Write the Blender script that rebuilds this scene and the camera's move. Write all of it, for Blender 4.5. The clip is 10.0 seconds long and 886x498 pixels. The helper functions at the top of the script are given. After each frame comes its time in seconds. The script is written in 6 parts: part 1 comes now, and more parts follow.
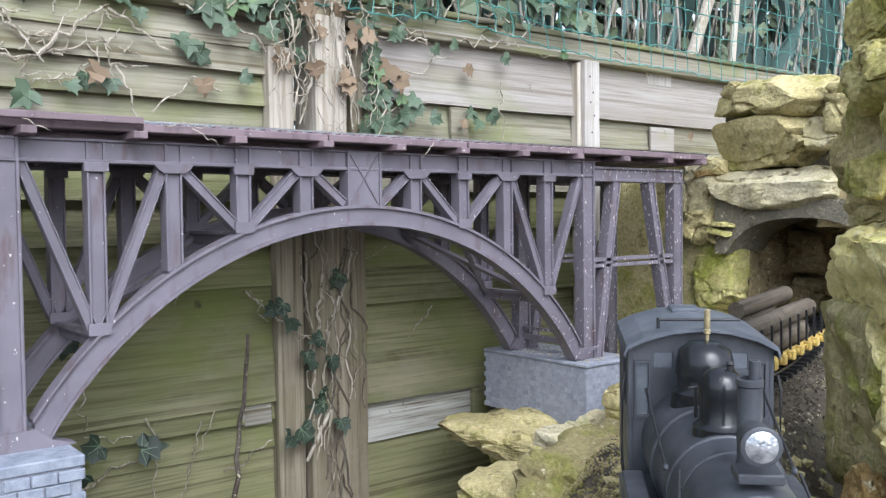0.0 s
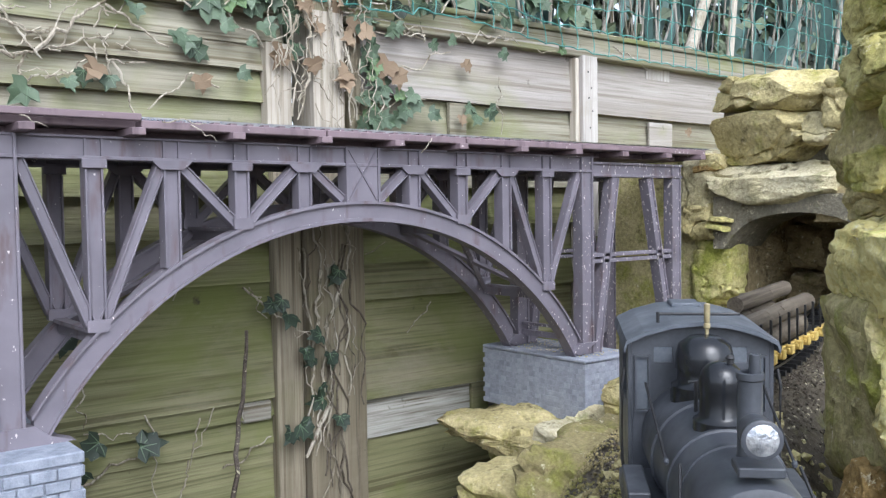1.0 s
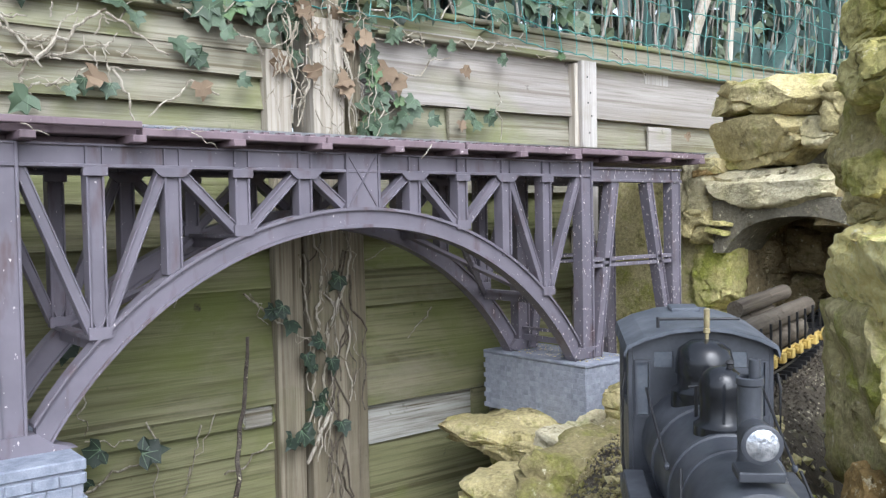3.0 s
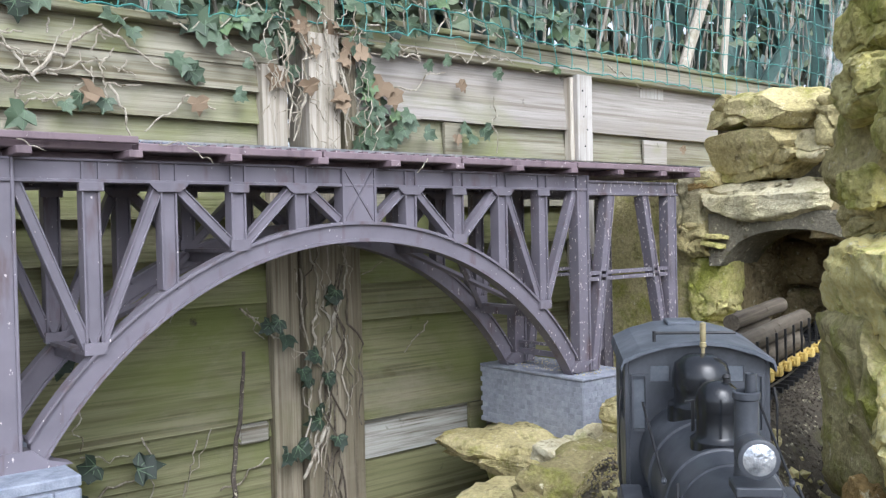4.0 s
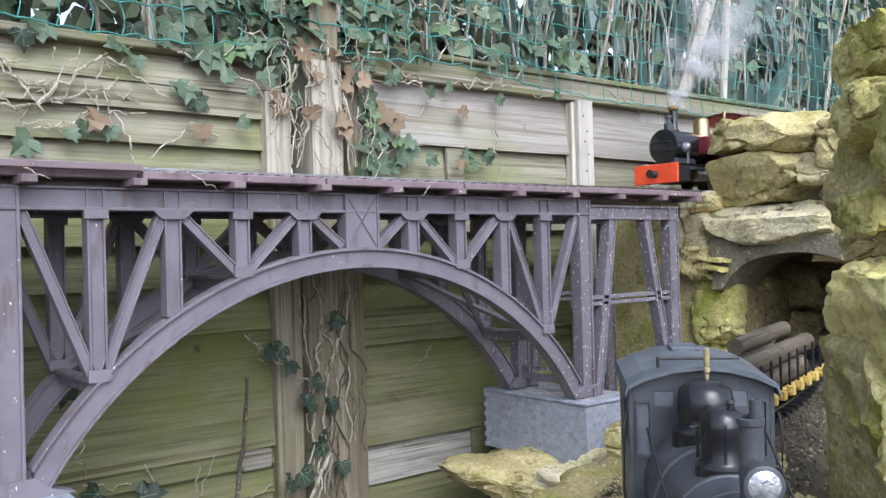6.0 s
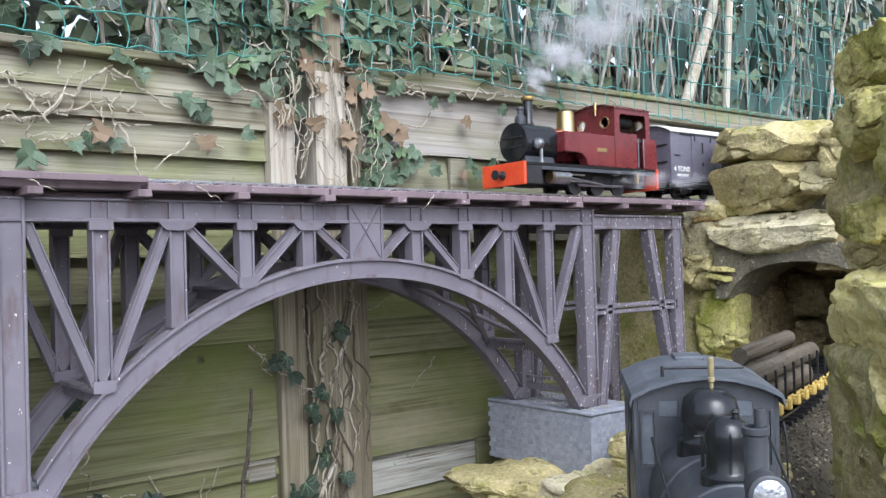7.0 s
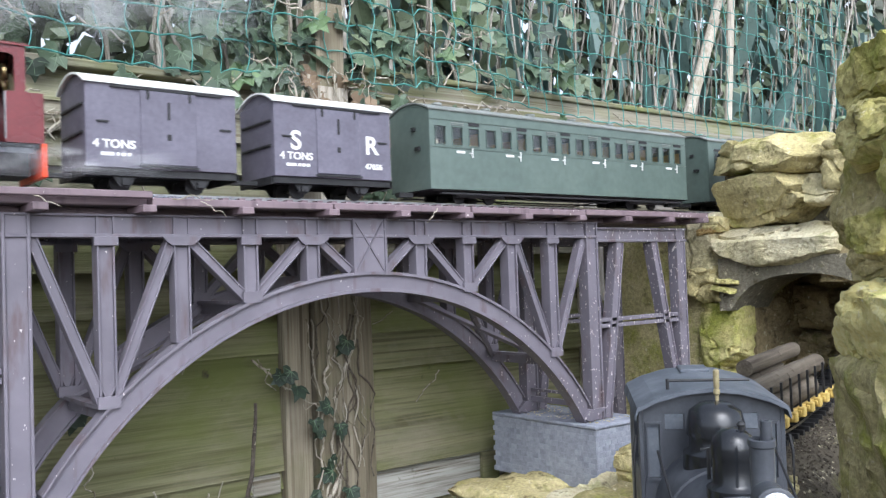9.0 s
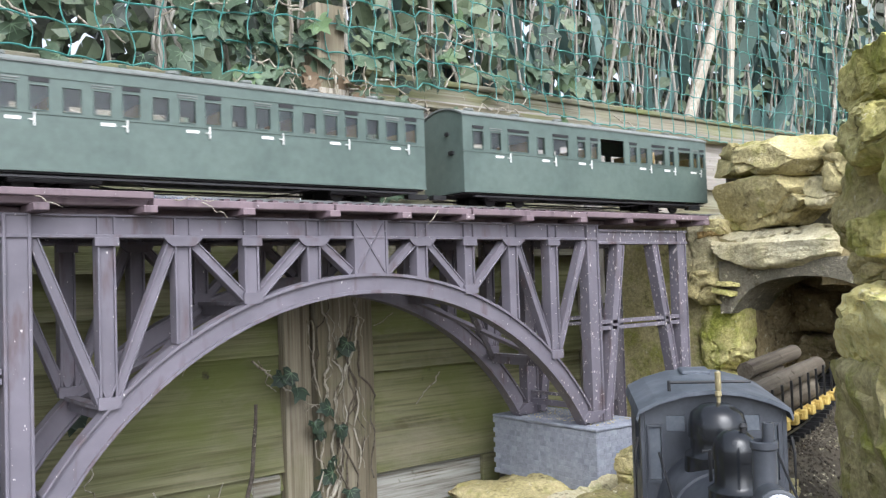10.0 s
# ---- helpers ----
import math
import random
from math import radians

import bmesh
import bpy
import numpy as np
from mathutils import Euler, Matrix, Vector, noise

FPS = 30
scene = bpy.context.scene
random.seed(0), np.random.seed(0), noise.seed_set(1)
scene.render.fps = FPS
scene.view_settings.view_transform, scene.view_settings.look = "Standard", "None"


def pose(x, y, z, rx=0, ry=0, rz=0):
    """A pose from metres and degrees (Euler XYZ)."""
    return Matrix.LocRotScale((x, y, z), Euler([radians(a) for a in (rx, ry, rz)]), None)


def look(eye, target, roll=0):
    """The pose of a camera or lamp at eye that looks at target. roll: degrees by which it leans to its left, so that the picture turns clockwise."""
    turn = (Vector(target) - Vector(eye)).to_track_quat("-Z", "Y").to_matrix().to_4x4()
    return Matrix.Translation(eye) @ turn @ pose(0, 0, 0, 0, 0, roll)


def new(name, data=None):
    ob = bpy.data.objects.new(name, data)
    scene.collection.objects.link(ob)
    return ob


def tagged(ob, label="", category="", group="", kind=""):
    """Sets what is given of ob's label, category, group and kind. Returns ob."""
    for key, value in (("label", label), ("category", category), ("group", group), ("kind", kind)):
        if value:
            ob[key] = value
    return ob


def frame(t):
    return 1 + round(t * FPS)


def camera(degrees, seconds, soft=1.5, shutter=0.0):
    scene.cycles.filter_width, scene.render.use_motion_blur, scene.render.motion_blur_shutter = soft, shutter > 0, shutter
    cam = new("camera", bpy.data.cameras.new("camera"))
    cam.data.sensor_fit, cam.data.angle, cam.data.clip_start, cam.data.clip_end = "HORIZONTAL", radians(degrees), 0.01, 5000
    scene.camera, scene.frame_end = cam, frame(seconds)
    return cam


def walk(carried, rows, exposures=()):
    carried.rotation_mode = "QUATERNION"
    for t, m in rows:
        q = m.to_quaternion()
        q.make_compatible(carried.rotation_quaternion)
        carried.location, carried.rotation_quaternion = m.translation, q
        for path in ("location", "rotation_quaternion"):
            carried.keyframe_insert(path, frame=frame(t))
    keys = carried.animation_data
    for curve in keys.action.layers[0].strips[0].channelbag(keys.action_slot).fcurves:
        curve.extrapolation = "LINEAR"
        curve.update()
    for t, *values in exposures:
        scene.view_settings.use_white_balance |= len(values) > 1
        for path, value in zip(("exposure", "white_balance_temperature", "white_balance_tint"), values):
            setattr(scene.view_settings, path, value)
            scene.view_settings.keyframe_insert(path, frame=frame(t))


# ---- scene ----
cam = camera(53.35, 10.0, soft=1.3, shutter=0.15)

PATH = [
    (0, (-0.0126, 0.0234, 0.4598), (1.2315, 1.5876, 0.3852), -0.64),
    (0.5, (-0.0139, 0.0239, 0.4595), (1.2332, 1.5856, 0.3817), -0.76),
    (1, (-0.0129, 0.0246, 0.4587), (1.2342, 1.5860, 0.3760), -0.81),
    (1.5, (-0.0131, 0.0241, 0.4588), (1.2340, 1.5855, 0.3763), -0.86),
    (2, (-0.0140, 0.0238, 0.4593), (1.2329, 1.5853, 0.3760), -0.99),
    (3.5, (-0.0149, 0.0222, 0.4606), (1.2339, 1.5833, 0.4017), -1.18),
    (4, (-0.0146, 0.0221, 0.4612), (1.2398, 1.5793, 0.4191), -1.25),
    (4.5, (-0.0161, 0.0212, 0.4613), (1.2398, 1.5775, 0.4313), -1.22),
    (5, (-0.0161, 0.0220, 0.4612), (1.2359, 1.5815, 0.4407), -1.27),
    (5.5, (-0.0168, 0.0211, 0.4631), (1.2358, 1.5803, 0.4588), -1.39),
    (7, (-0.0196, 0.0187, 0.4638), (1.2269, 1.5823, 0.4986), -1.73),
    (7.5, (-0.0197, 0.0195, 0.4630), (1.2226, 1.5863, 0.5036), -1.79),
    (8, (-0.0205, 0.0181, 0.4633), (1.2212, 1.5852, 0.5130), -1.88),
    (8.5, (-0.0198, 0.0176, 0.4636), (1.2208, 1.5853, 0.5210), -2.04),
    (9, (-0.0209, 0.0182, 0.4637), (1.2200, 1.5853, 0.5298), -2.02),
    (9.5, (-0.0206, 0.0184, 0.4626), (1.2163, 1.5886, 0.5307), -2.03),
    (10, (-0.0213, 0.0195, 0.4628), (1.2194, 1.5866, 0.5341), -1.87),
]
walk(cam, [(t, look(e, g, r)) for t, e, g, r in PATH], exposures=((0.0, 1.08, 5780, 10.5), (3.5, 1.07, 5780, 10.5), (5.5, 1.04, 5780, 10.5), (7.5, 1.05, 5780, 10.5), (9.0, 1.10, 5800, 10.5), (10.0, 1.15, 5960, 10.5)))

# ---- light: an overcast sky ----
world = bpy.data.worlds.new("overcast")
scene.world = world
world.use_nodes = True
wt = world.node_tree
sky = wt.nodes.new("ShaderNodeTexSky")
sky.sky_type, sky.sun_disc = "NISHITA", False
sky.sun_elevation, sky.sun_rotation = radians(48), radians(200)
sky.dust_density = 4.0
pale_sky = wt.nodes.new("ShaderNodeHueSaturation")
pale_sky.inputs["Saturation"].default_value = 0.3
wt.links.new(sky.outputs[0], pale_sky.inputs["Color"])
wt.links.new(pale_sky.outputs[0], wt.nodes["Background"].inputs["Color"])
wt.nodes["Background"].inputs["Strength"].default_value = 0.15

sun_data = bpy.data.lights.new("sun", "SUN")
sun_data.energy, sun_data.angle, sun_data.color = 0.9, radians(50), (1.0, 0.99, 0.97)
sun = new("sun", sun_data)
sun.matrix_world = look((-0.6, -2.6, 2.4), (0.6, 1.0, 0.3))


# ---- materials ----
def c(r, g, b):
    return tuple(((v / 255) / 12.92 if v < 10 else ((v / 255 + 0.055) / 1.055) ** 2.4) for v in (r, g, b)) + (1.0,)


class Nodes:
    """A small builder of node materials."""

    def __init__(self, name):
        self.m = bpy.data.materials.new(name)
        self.m.use_nodes = True
        self.t = self.m.node_tree
        self.b = self.t.nodes["Principled BSDF"]
        self.co = self.t.nodes.new("ShaderNodeTexCoord").outputs["Object"]
        self.random = self.t.nodes.new("ShaderNodeObjectInfo").outputs["Random"]

    def link(self, a, b):
        self.t.links.new(a, b)

    def mapped(self, scale, shift=True):
        n = self.t.nodes.new("ShaderNodeMapping")
        n.inputs["Scale"].default_value = scale
        self.link(self.co, n.inputs["Vector"])
        if shift:
            s = self.t.nodes.new("ShaderNodeVectorMath")
            s.operation = "SCALE"
            s.inputs[0].default_value = (7.3, 3.1, 5.7)
            self.link(self.random, s.inputs["Scale"])
            self.link(s.outputs[0], n.inputs["Location"])
        return n.outputs[0]

    def noise(self, scale, detail=4.0, stretch=(1, 1, 1), rough=0.55, distort=0.0):
        n = self.t.nodes.new("ShaderNodeTexNoise")
        n.inputs["Scale"].default_value, n.inputs["Detail"].default_value = scale, detail
        n.inputs["Roughness"].default_value, n.inputs["Distortion"].default_value = rough, distort
        self.link(self.mapped(stretch), n.inputs["Vector"])
        return n.outputs["Fac"]

    def ramp(self, fac, stops):
        n = self.t.nodes.new("ShaderNodeValToRGB")
        e = n.color_ramp.elements
        while len(e) < len(stops):
            e.new(0.5)
        for k, (p, col) in zip(e, stops):
            k.position, k.color = p, col
        self.link(fac, n.inputs[0])
        return n.outputs[0]

    def mix(self, fac, a, b, how="MIX"):
        n = self.t.nodes.new("ShaderNodeMix")
        n.data_type, n.blend_type = "RGBA", how
        for v, s in ((fac, n.inputs[0]), (a, n.inputs[6]), (b, n.inputs[7])):
            if isinstance(v, (int, float, tuple)):
                s.default_value = v
            else:
                self.link(v, s)
        return n.outputs[2]

    def step(self, fac, lo, hi):
        return self.ramp(fac, ((lo, (0, 0, 0, 1)), (hi, (1, 1, 1, 1))))

    def bump(self, height, strength, distance):
        n = self.t.nodes.new("ShaderNodeBump")
        n.inputs["Strength"].default_value, n.inputs["Distance"].default_value = strength, distance
        self.link(height, n.inputs["Height"])
        self.link(n.outputs[0], self.b.inputs["Normal"])

    def done(self, colour, rough=0.6, metal=0.0, spec=0.5):
        if isinstance(colour, tuple):
            self.b.inputs["Base Color"].default_value = colour
        else:
            self.link(colour, self.b.inputs["Base Color"])
        self.b.inputs["Metallic"].default_value = metal
        self.b.inputs["Specular IOR Level"].default_value = spec
        if isinstance(rough, float):
            self.b.inputs["Roughness"].default_value = rough
        else:
            self.link(rough, self.b.inputs["Roughness"])
        return self.m


def plain(name, a, b, scale=30.0, rough=0.5, metal=0.0, bump=0.15, dist=0.0006, spec=0.5):
    """Paint, plastic or metal: two close colours mixed by a coarse and a fine noise."""
    n = Nodes(name)
    coarse, fine = n.noise(scale, 3), n.noise(scale * 9, 4)
    col = n.mix(n.step(coarse, 0.35, 0.65), a, b)
    col = n.mix(0.35, col, n.ramp(fine, ((0.3, (0.35, 0.35, 0.35, 1)), (0.7, (0.65, 0.65, 0.65, 1)))), "OVERLAY")
    n.bump(fine, bump, dist)
    r = n.ramp(coarse, ((0.3, (rough * 0.85,) * 3 + (1,)), (0.7, (min(1, rough * 1.2),) * 3 + (1,))))
    return n.done(col, r, metal, spec)


def weathered(name, a, b, fleck_from, dirt):
    """Sun-bleached paint that flakes in small pale spots, more so past x = fleck_from."""
    n = Nodes(name)
    coarse, fine = n.noise(14, 4), n.noise(160, 4)
    col = n.mix(n.step(coarse, 0.3, 0.7), a, b)
    col = n.mix(n.step(n.noise(45, 4, (1, 1, 0.25)), 0.56, 0.72), col, dirt)
    sep = n.t.nodes.new("ShaderNodeSeparateXYZ")
    n.link(n.co, sep.inputs[0])
    span = n.t.nodes.new("ShaderNodeMapRange")
    span.inputs[1].default_value, span.inputs[2].default_value = fleck_from - 0.25, fleck_from + 0.15
    span.inputs[3].default_value, span.inputs[4].default_value = 0.0, 0.085
    n.link(sep.outputs[0], span.inputs[0])
    spots = n.t.nodes.new("ShaderNodeMath")
    spots.operation = "ADD"
    n.link(n.noise(210, 2, (1, 1, 0.6)), spots.inputs[0])
    n.link(span.outputs[0], spots.inputs[1])
    col = n.mix(n.step(spots.outputs[0], 0.715, 0.75), col, c(196, 188, 186))
    n.bump(fine, 0.2, 0.0008)
    return n.done(col, 0.62, 0.0, 0.35)


def timber(name, a, b, algae, amount, grain_axis=0, dark=None):
    """Weathered softwood: grain lines, broad growth bands, green algae, knots of grey."""
    n = Nodes(name)
    along = [14.0, 14.0, 14.0]
    along[grain_axis] = 0.55
    fine = [60.0, 60.0, 60.0]
    fine[grain_axis] = 1.6
    bands, grain = n.noise(1.6, 5, tuple(along), 0.6, 0.6), n.noise(3.0, 5, tuple(fine), 0.65)
    col = n.mix(n.step(bands, 0.36, 0.64), a, b)
    col = n.mix(n.step(grain, 0.46, 0.7), col, dark or c(92, 84, 66))
    ridge = [22.0, 22.0, 22.0]
    ridge[grain_axis] = 0.25
    ridges = n.noise(3.0, 2, tuple(ridge), 0.5, 0.3)
    col = n.mix(n.step(ridges, 0.6, 0.68), col, dark or c(92, 84, 66))
    patch = n.noise(3.2, 5, (1, 1, 1.8), 0.6, 0.4)
    col = n.mix(n.step(patch, 0.62 - amount * 0.3, 0.78 - amount * 0.2), col, algae)
    col = n.mix(n.step(n.noise(2.4, 6, (1, 1, 1.7), 0.72, 0.4), 0.53, 0.7), col, n.mix(0.55, col, c(146, 138, 122)))
    shade = n.ramp(n.random, ((0.0, (0.42, 0.42, 0.42, 1)), (1.0, (0.6, 0.6, 0.6, 1))))
    col = n.mix(0.55, col, shade, "OVERLAY")
    col = n.mix(n.step(n.noise(34, 3), 0.7, 0.8), col, c(70, 68, 52))
    n.bump(n.mix(0.5, ridges, grain), 0.8, 0.005)
    return n.done(col, 0.82, 0.0, 0.25)


def stone(name, a, b, moss, amount, pits=c(80, 70, 45)):
    n = Nodes(name)
    big, mid, fine = n.noise(9, 5), n.noise(32, 6, (1, 1, 1), 0.65), n.noise(150, 5, (1, 1, 1), 0.7)
    col = n.mix(n.step(big, 0.35, 0.65), a, b)
    col = n.mix(n.step(mid, 0.57, 0.72), col, pits)
    col = n.mix(n.step(n.noise(5.5, 6, (1, 1, 0.6), 0.7), 0.63, 0.75), col, pits)
    col = n.mix(n.step(n.noise(70, 5, (1, 1, 1), 0.75), 0.6, 0.68), col, c(214, 206, 176))
    col = n.mix(n.step(n.noise(13, 6, (1, 1, 1), 0.7), 0.66 - amount * 0.3, 0.8 - amount * 0.25), col, moss)
    col = n.mix(0.7, col, n.ramp(fine, ((0.3, (0.25, 0.25, 0.25, 1)), (0.7, (0.72, 0.72, 0.72, 1)))), "OVERLAY")
    n.bump(n.mix(0.45, mid, fine), 1.0, 0.009)
    return n.done(col, 0.9, 0.0, 0.2)


def leafy(name, a, b, rough=0.5):
    n = Nodes(name)
    geo = n.t.nodes.new("ShaderNodeNewGeometry").outputs["Random Per Island"]
    col = n.mix(n.step(n.mix(0.5, geo, n.random), 0.2, 0.8), a, b)
    col = n.mix(n.step(n.noise(90, 3), 0.55, 0.8), col, a)
    n.bump(n.noise(120, 3), 0.3, 0.001)
    return n.done(col, rough, 0.0, 0.5)


PAINT = weathered("faded purple-brown paint", c(118, 113, 122), c(102, 98, 106), 1.15, c(96, 84, 87))
DECK = weathered("red-brown deck paint", c(128, 112, 117), c(112, 97, 102), 1.4, c(92, 80, 84))
BOARD_TOP = timber("bleached fence board", c(154, 150, 134), c(127, 124, 107), c(122, 126, 84), 0.5, 0, c(104, 97, 78))
BOARD_PALE = timber("pale silvered board", c(166, 161, 155), c(144, 138, 131), c(138, 138, 112), 0.22, 0, c(128, 121, 112))
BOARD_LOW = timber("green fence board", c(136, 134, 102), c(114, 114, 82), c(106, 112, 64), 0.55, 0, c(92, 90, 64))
BOARD_GREY = timber("grey worn board", c(176, 174, 166), c(142, 142, 134), c(128, 130, 92), 0.15)
POST = timber("pale fence post", c(192, 185, 172), c(170, 162, 148), c(134, 133, 104), 0.12, 2, c(146, 137, 121))
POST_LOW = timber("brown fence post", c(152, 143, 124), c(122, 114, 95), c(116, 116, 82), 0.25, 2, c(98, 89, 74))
WHITE_POST = timber("flaking white post", c(190, 186, 181), c(172, 167, 160), c(146, 146, 116), 0.06, 2, c(154, 148, 140))
SAND = stone("mossy sandstone", c(198, 186, 140), c(172, 160, 112), c(142, 140, 72), 0.45)
PALE = stone("pale sandstone", c(210, 202, 172), c(184, 174, 134), c(136, 138, 80), 0.25)
BROWN = stone("brown sandstone", c(206, 190, 148), c(176, 158, 118), c(150, 146, 86), 0.35)
MOSSY = stone("moss-covered stone", c(204, 195, 138), c(178, 169, 102), c(150, 153, 72), 0.6)
GREY = stone("grey lichened stone", c(208, 198, 152), c(172, 162, 116), c(152, 154, 76), 0.6)
OCHRE = stone("ochre stone", c(178, 150, 100), c(152, 128, 84), c(122, 116, 64), 0.3)
LIME = stone("pale lime-green stone", c(240, 230, 172), c(220, 208, 142), c(182, 184, 92), 0.4)
# brown sandstone darkened in colour for the shade inside the tunnel
TUNNEL_SHADE = stone("tunnel stone with shade in its colour", c(168, 152, 116), c(134, 120, 88), c(110, 108, 64), 0.3, c(78, 68, 52))
EARTH = stone("dark earth", c(98, 91, 78), c(76, 70, 60), c(96, 96, 62), 0.35, c(54, 48, 42))
MOSS = stone("mossy soil", c(160, 148, 108), c(136, 126, 90), c(130, 130, 66), 0.6, c(104, 88, 72))
GRIT = stone("ballast grit", c(106, 99, 88), c(82, 76, 68), c(88, 88, 62), 0.2, c(58, 53, 47))
MORTAR = stone("grey cement", c(132, 126, 110), c(108, 104, 88), c(112, 112, 60), 0.35)
PLINTH = plain("grey cast plinth", c(156, 160, 171), c(132, 136, 147), 40, 0.85, 0, 0.5, 0.0015, 0.2)
BRICK = plain("pale grey brick", c(146, 152, 164), c(122, 128, 140), 60, 0.85, 0, 0.5, 0.0012, 0.2)
NET = plain("green plastic net", c(80, 144, 135), c(66, 122, 115), 40, 0.4)
GLOSS = plain("gloss black paint", c(30, 32, 36), c(22, 24, 28), 40, 0.2, 0, 0.05)
BLACK = plain("satin black paint", c(71, 74, 80), c(58, 61, 67), 40, 0.42, 0, 0.1)
# the cab's black, lightened and blued to paint in the sky's sheen
ROOF_SKYLIT = plain("black roof paint with sky sheen in its colour", c(92, 97, 105), c(74, 79, 87), 26, 0.5, 0, 0.15)
DARK = plain("dark iron", c(38, 38, 40), c(28, 28, 30), 60, 0.55)
RED = plain("maroon paint", c(110, 46, 49), c(98, 39, 42), 30, 0.26, 0, 0.05)
ORANGE = plain("orange-red paint", c(226, 84, 44), c(210, 72, 36), 30, 0.45)
OLD_BRASS = plain("tarnished brass", c(176, 150, 96), c(132, 110, 70), 60, 0.5, 1.0, 0.1)
BRASS = plain("brass", c(206, 184, 138), c(182, 158, 112), 40, 0.3, 1.0, 0.05)
DULL_BRASS = plain("dull pale brass", c(186, 174, 136), c(150, 138, 104), 60, 0.45, 0.4, 0.1)
STEEL = plain("bright steel", c(176, 176, 176), c(140, 140, 142), 60, 0.35, 1.0, 0.1)
GREYVAN = plain("lead-grey van paint", c(104, 101, 114), c(94, 91, 103), 20, 0.6, 0, 0.1)
WHITE = plain("white paint", c(232, 232, 228), c(214, 214, 210), 40, 0.6)
GREEN = plain("carriage green paint", c(94, 108, 101), c(82, 96, 90), 9, 0.38, 0, 0.06)
ROOFGREY = plain("pale grey roof", c(130, 134, 130), c(112, 116, 112), 30, 0.6)
CREAM = plain("cream interior", c(206, 176, 120), c(186, 156, 100), 30, 0.6)
YELLOW = plain("yellow paint", c(206, 180, 104), c(184, 158, 84), 40, 0.55)
BARK = timber("log bark", c(112, 104, 92), c(86, 78, 68), c(98, 92, 70), 0.15, 0, c(64, 56, 48))
VINE = timber("dry ivy stem", c(188, 181, 167), c(150, 142, 126), c(134, 128, 104), 0.1, 2)
BRANCH = timber("grey branch", c(182, 178, 170), c(146, 140, 130), c(126, 126, 108), 0.12, 2)
TWIG = stone("lichened twig bark", c(112, 104, 96), c(72, 64, 58), c(104, 102, 84), 0.3, c(46, 40, 36))
IVY = leafy("ivy leaf", c(54, 70, 52), c(88, 106, 82))
VEIN = plain("ivy vein", c(106, 126, 100), c(90, 112, 86), 60, 0.5)
IVY_LIGHT = leafy("young ivy leaf", c(80, 104, 66), c(102, 124, 84))
IVY_DARK = leafy("old ivy leaf", c(34, 46, 36), c(52, 66, 52))
DEAD = leafy("dead leaf", c(106, 89, 69), c(136, 118, 96), 0.8)
HEDGE_LEAF = leafy("hedge leaf", c(72, 86, 64), c(118, 130, 103), 0.4)
# browner leaf for the back layer, its colour darkened for the hedge's inner shade
HEDGE_SHADED = leafy("hedge leaf with deep shade in its colour", c(38, 42, 32), c(62, 68, 52), 0.5)
STRAP = leafy("blue-green strap leaf", c(82, 106, 102), c(122, 144, 138), 0.4)
STEAM = Nodes("steam").done((0.62, 0.63, 0.65, 1.0), 1.0, 0.0, 0.0)
# opaque grey paints in the reflection on the cab windows
CAB_GLASS = plain("cab glass with grey reflection in its colour", c(104, 109, 116), c(86, 91, 98), 50, 0.18)
lens = Nodes("lamp glass")
lens.bump(lens.noise(260, 2), 0.5, 0.002)
GLASS = lens.done(lens.mix(lens.step(lens.noise(140, 2), 0.4, 0.6), c(150, 154, 160), c(205, 208, 212)), 0.2, 0.6, 0.8)
pane = Nodes("window glass")
pane.b.inputs["Transmission Weight"].default_value = 1.0
PANE = pane.done((1, 1, 1, 1), 0.03, 0.0, 0.5)


# ---- mesh helpers ----
def mesh_of(name, bm, materials, smooth=False):
    me = bpy.data.meshes.new(name)
    if smooth:
        for f in bm.faces:
            f.smooth = True
    bm.to_mesh(me)
    bm.free()
    if smooth:
        me.set_sharp_from_angle(angle=radians(38))
    for m in materials if isinstance(materials, (list, tuple)) else (materials,):
        me.materials.append(m)
    return me


def part(name, bm, material, parent, label="", smooth=False):
    ob = new(name, mesh_of(name, bm, material, smooth))
    ob.parent = parent
    if label:
        ob["label"] = label
    return ob


def thing(name, label, category, group="", kind="", at=None):
    ob = new(name)
    ob.empty_display_size = 0.02
    if at is not None:
        ob.matrix_basis = at
    return tagged(ob, label, category, group, kind)


def single(name, bm, material, label, category, group="", kind="", smooth=False):
    return tagged(new(name, mesh_of(name, bm, material, smooth)), label, category, group, kind)


def box(bm, x0, x1, y0, y1, z0, z1, bevel=0.0, m=None):
    v = bmesh.ops.create_cube(bm, size=1.0)["verts"]
    t = Matrix.Translation(((x0 + x1) / 2, (y0 + y1) / 2, (z0 + z1) / 2)) @ Matrix.Diagonal((x1 - x0, y1 - y0, z1 - z0, 1))
    bmesh.ops.transform(bm, matrix=(m @ t) if m else t, verts=v)
    if bevel:
        e = {k for w in v for k in w.link_edges}
        bmesh.ops.bevel(bm, geom=list(e), offset=bevel, segments=1, affect="EDGES")
    return bm


def fresh(*args, **kw):
    return box(bmesh.new(), *args, **kw)


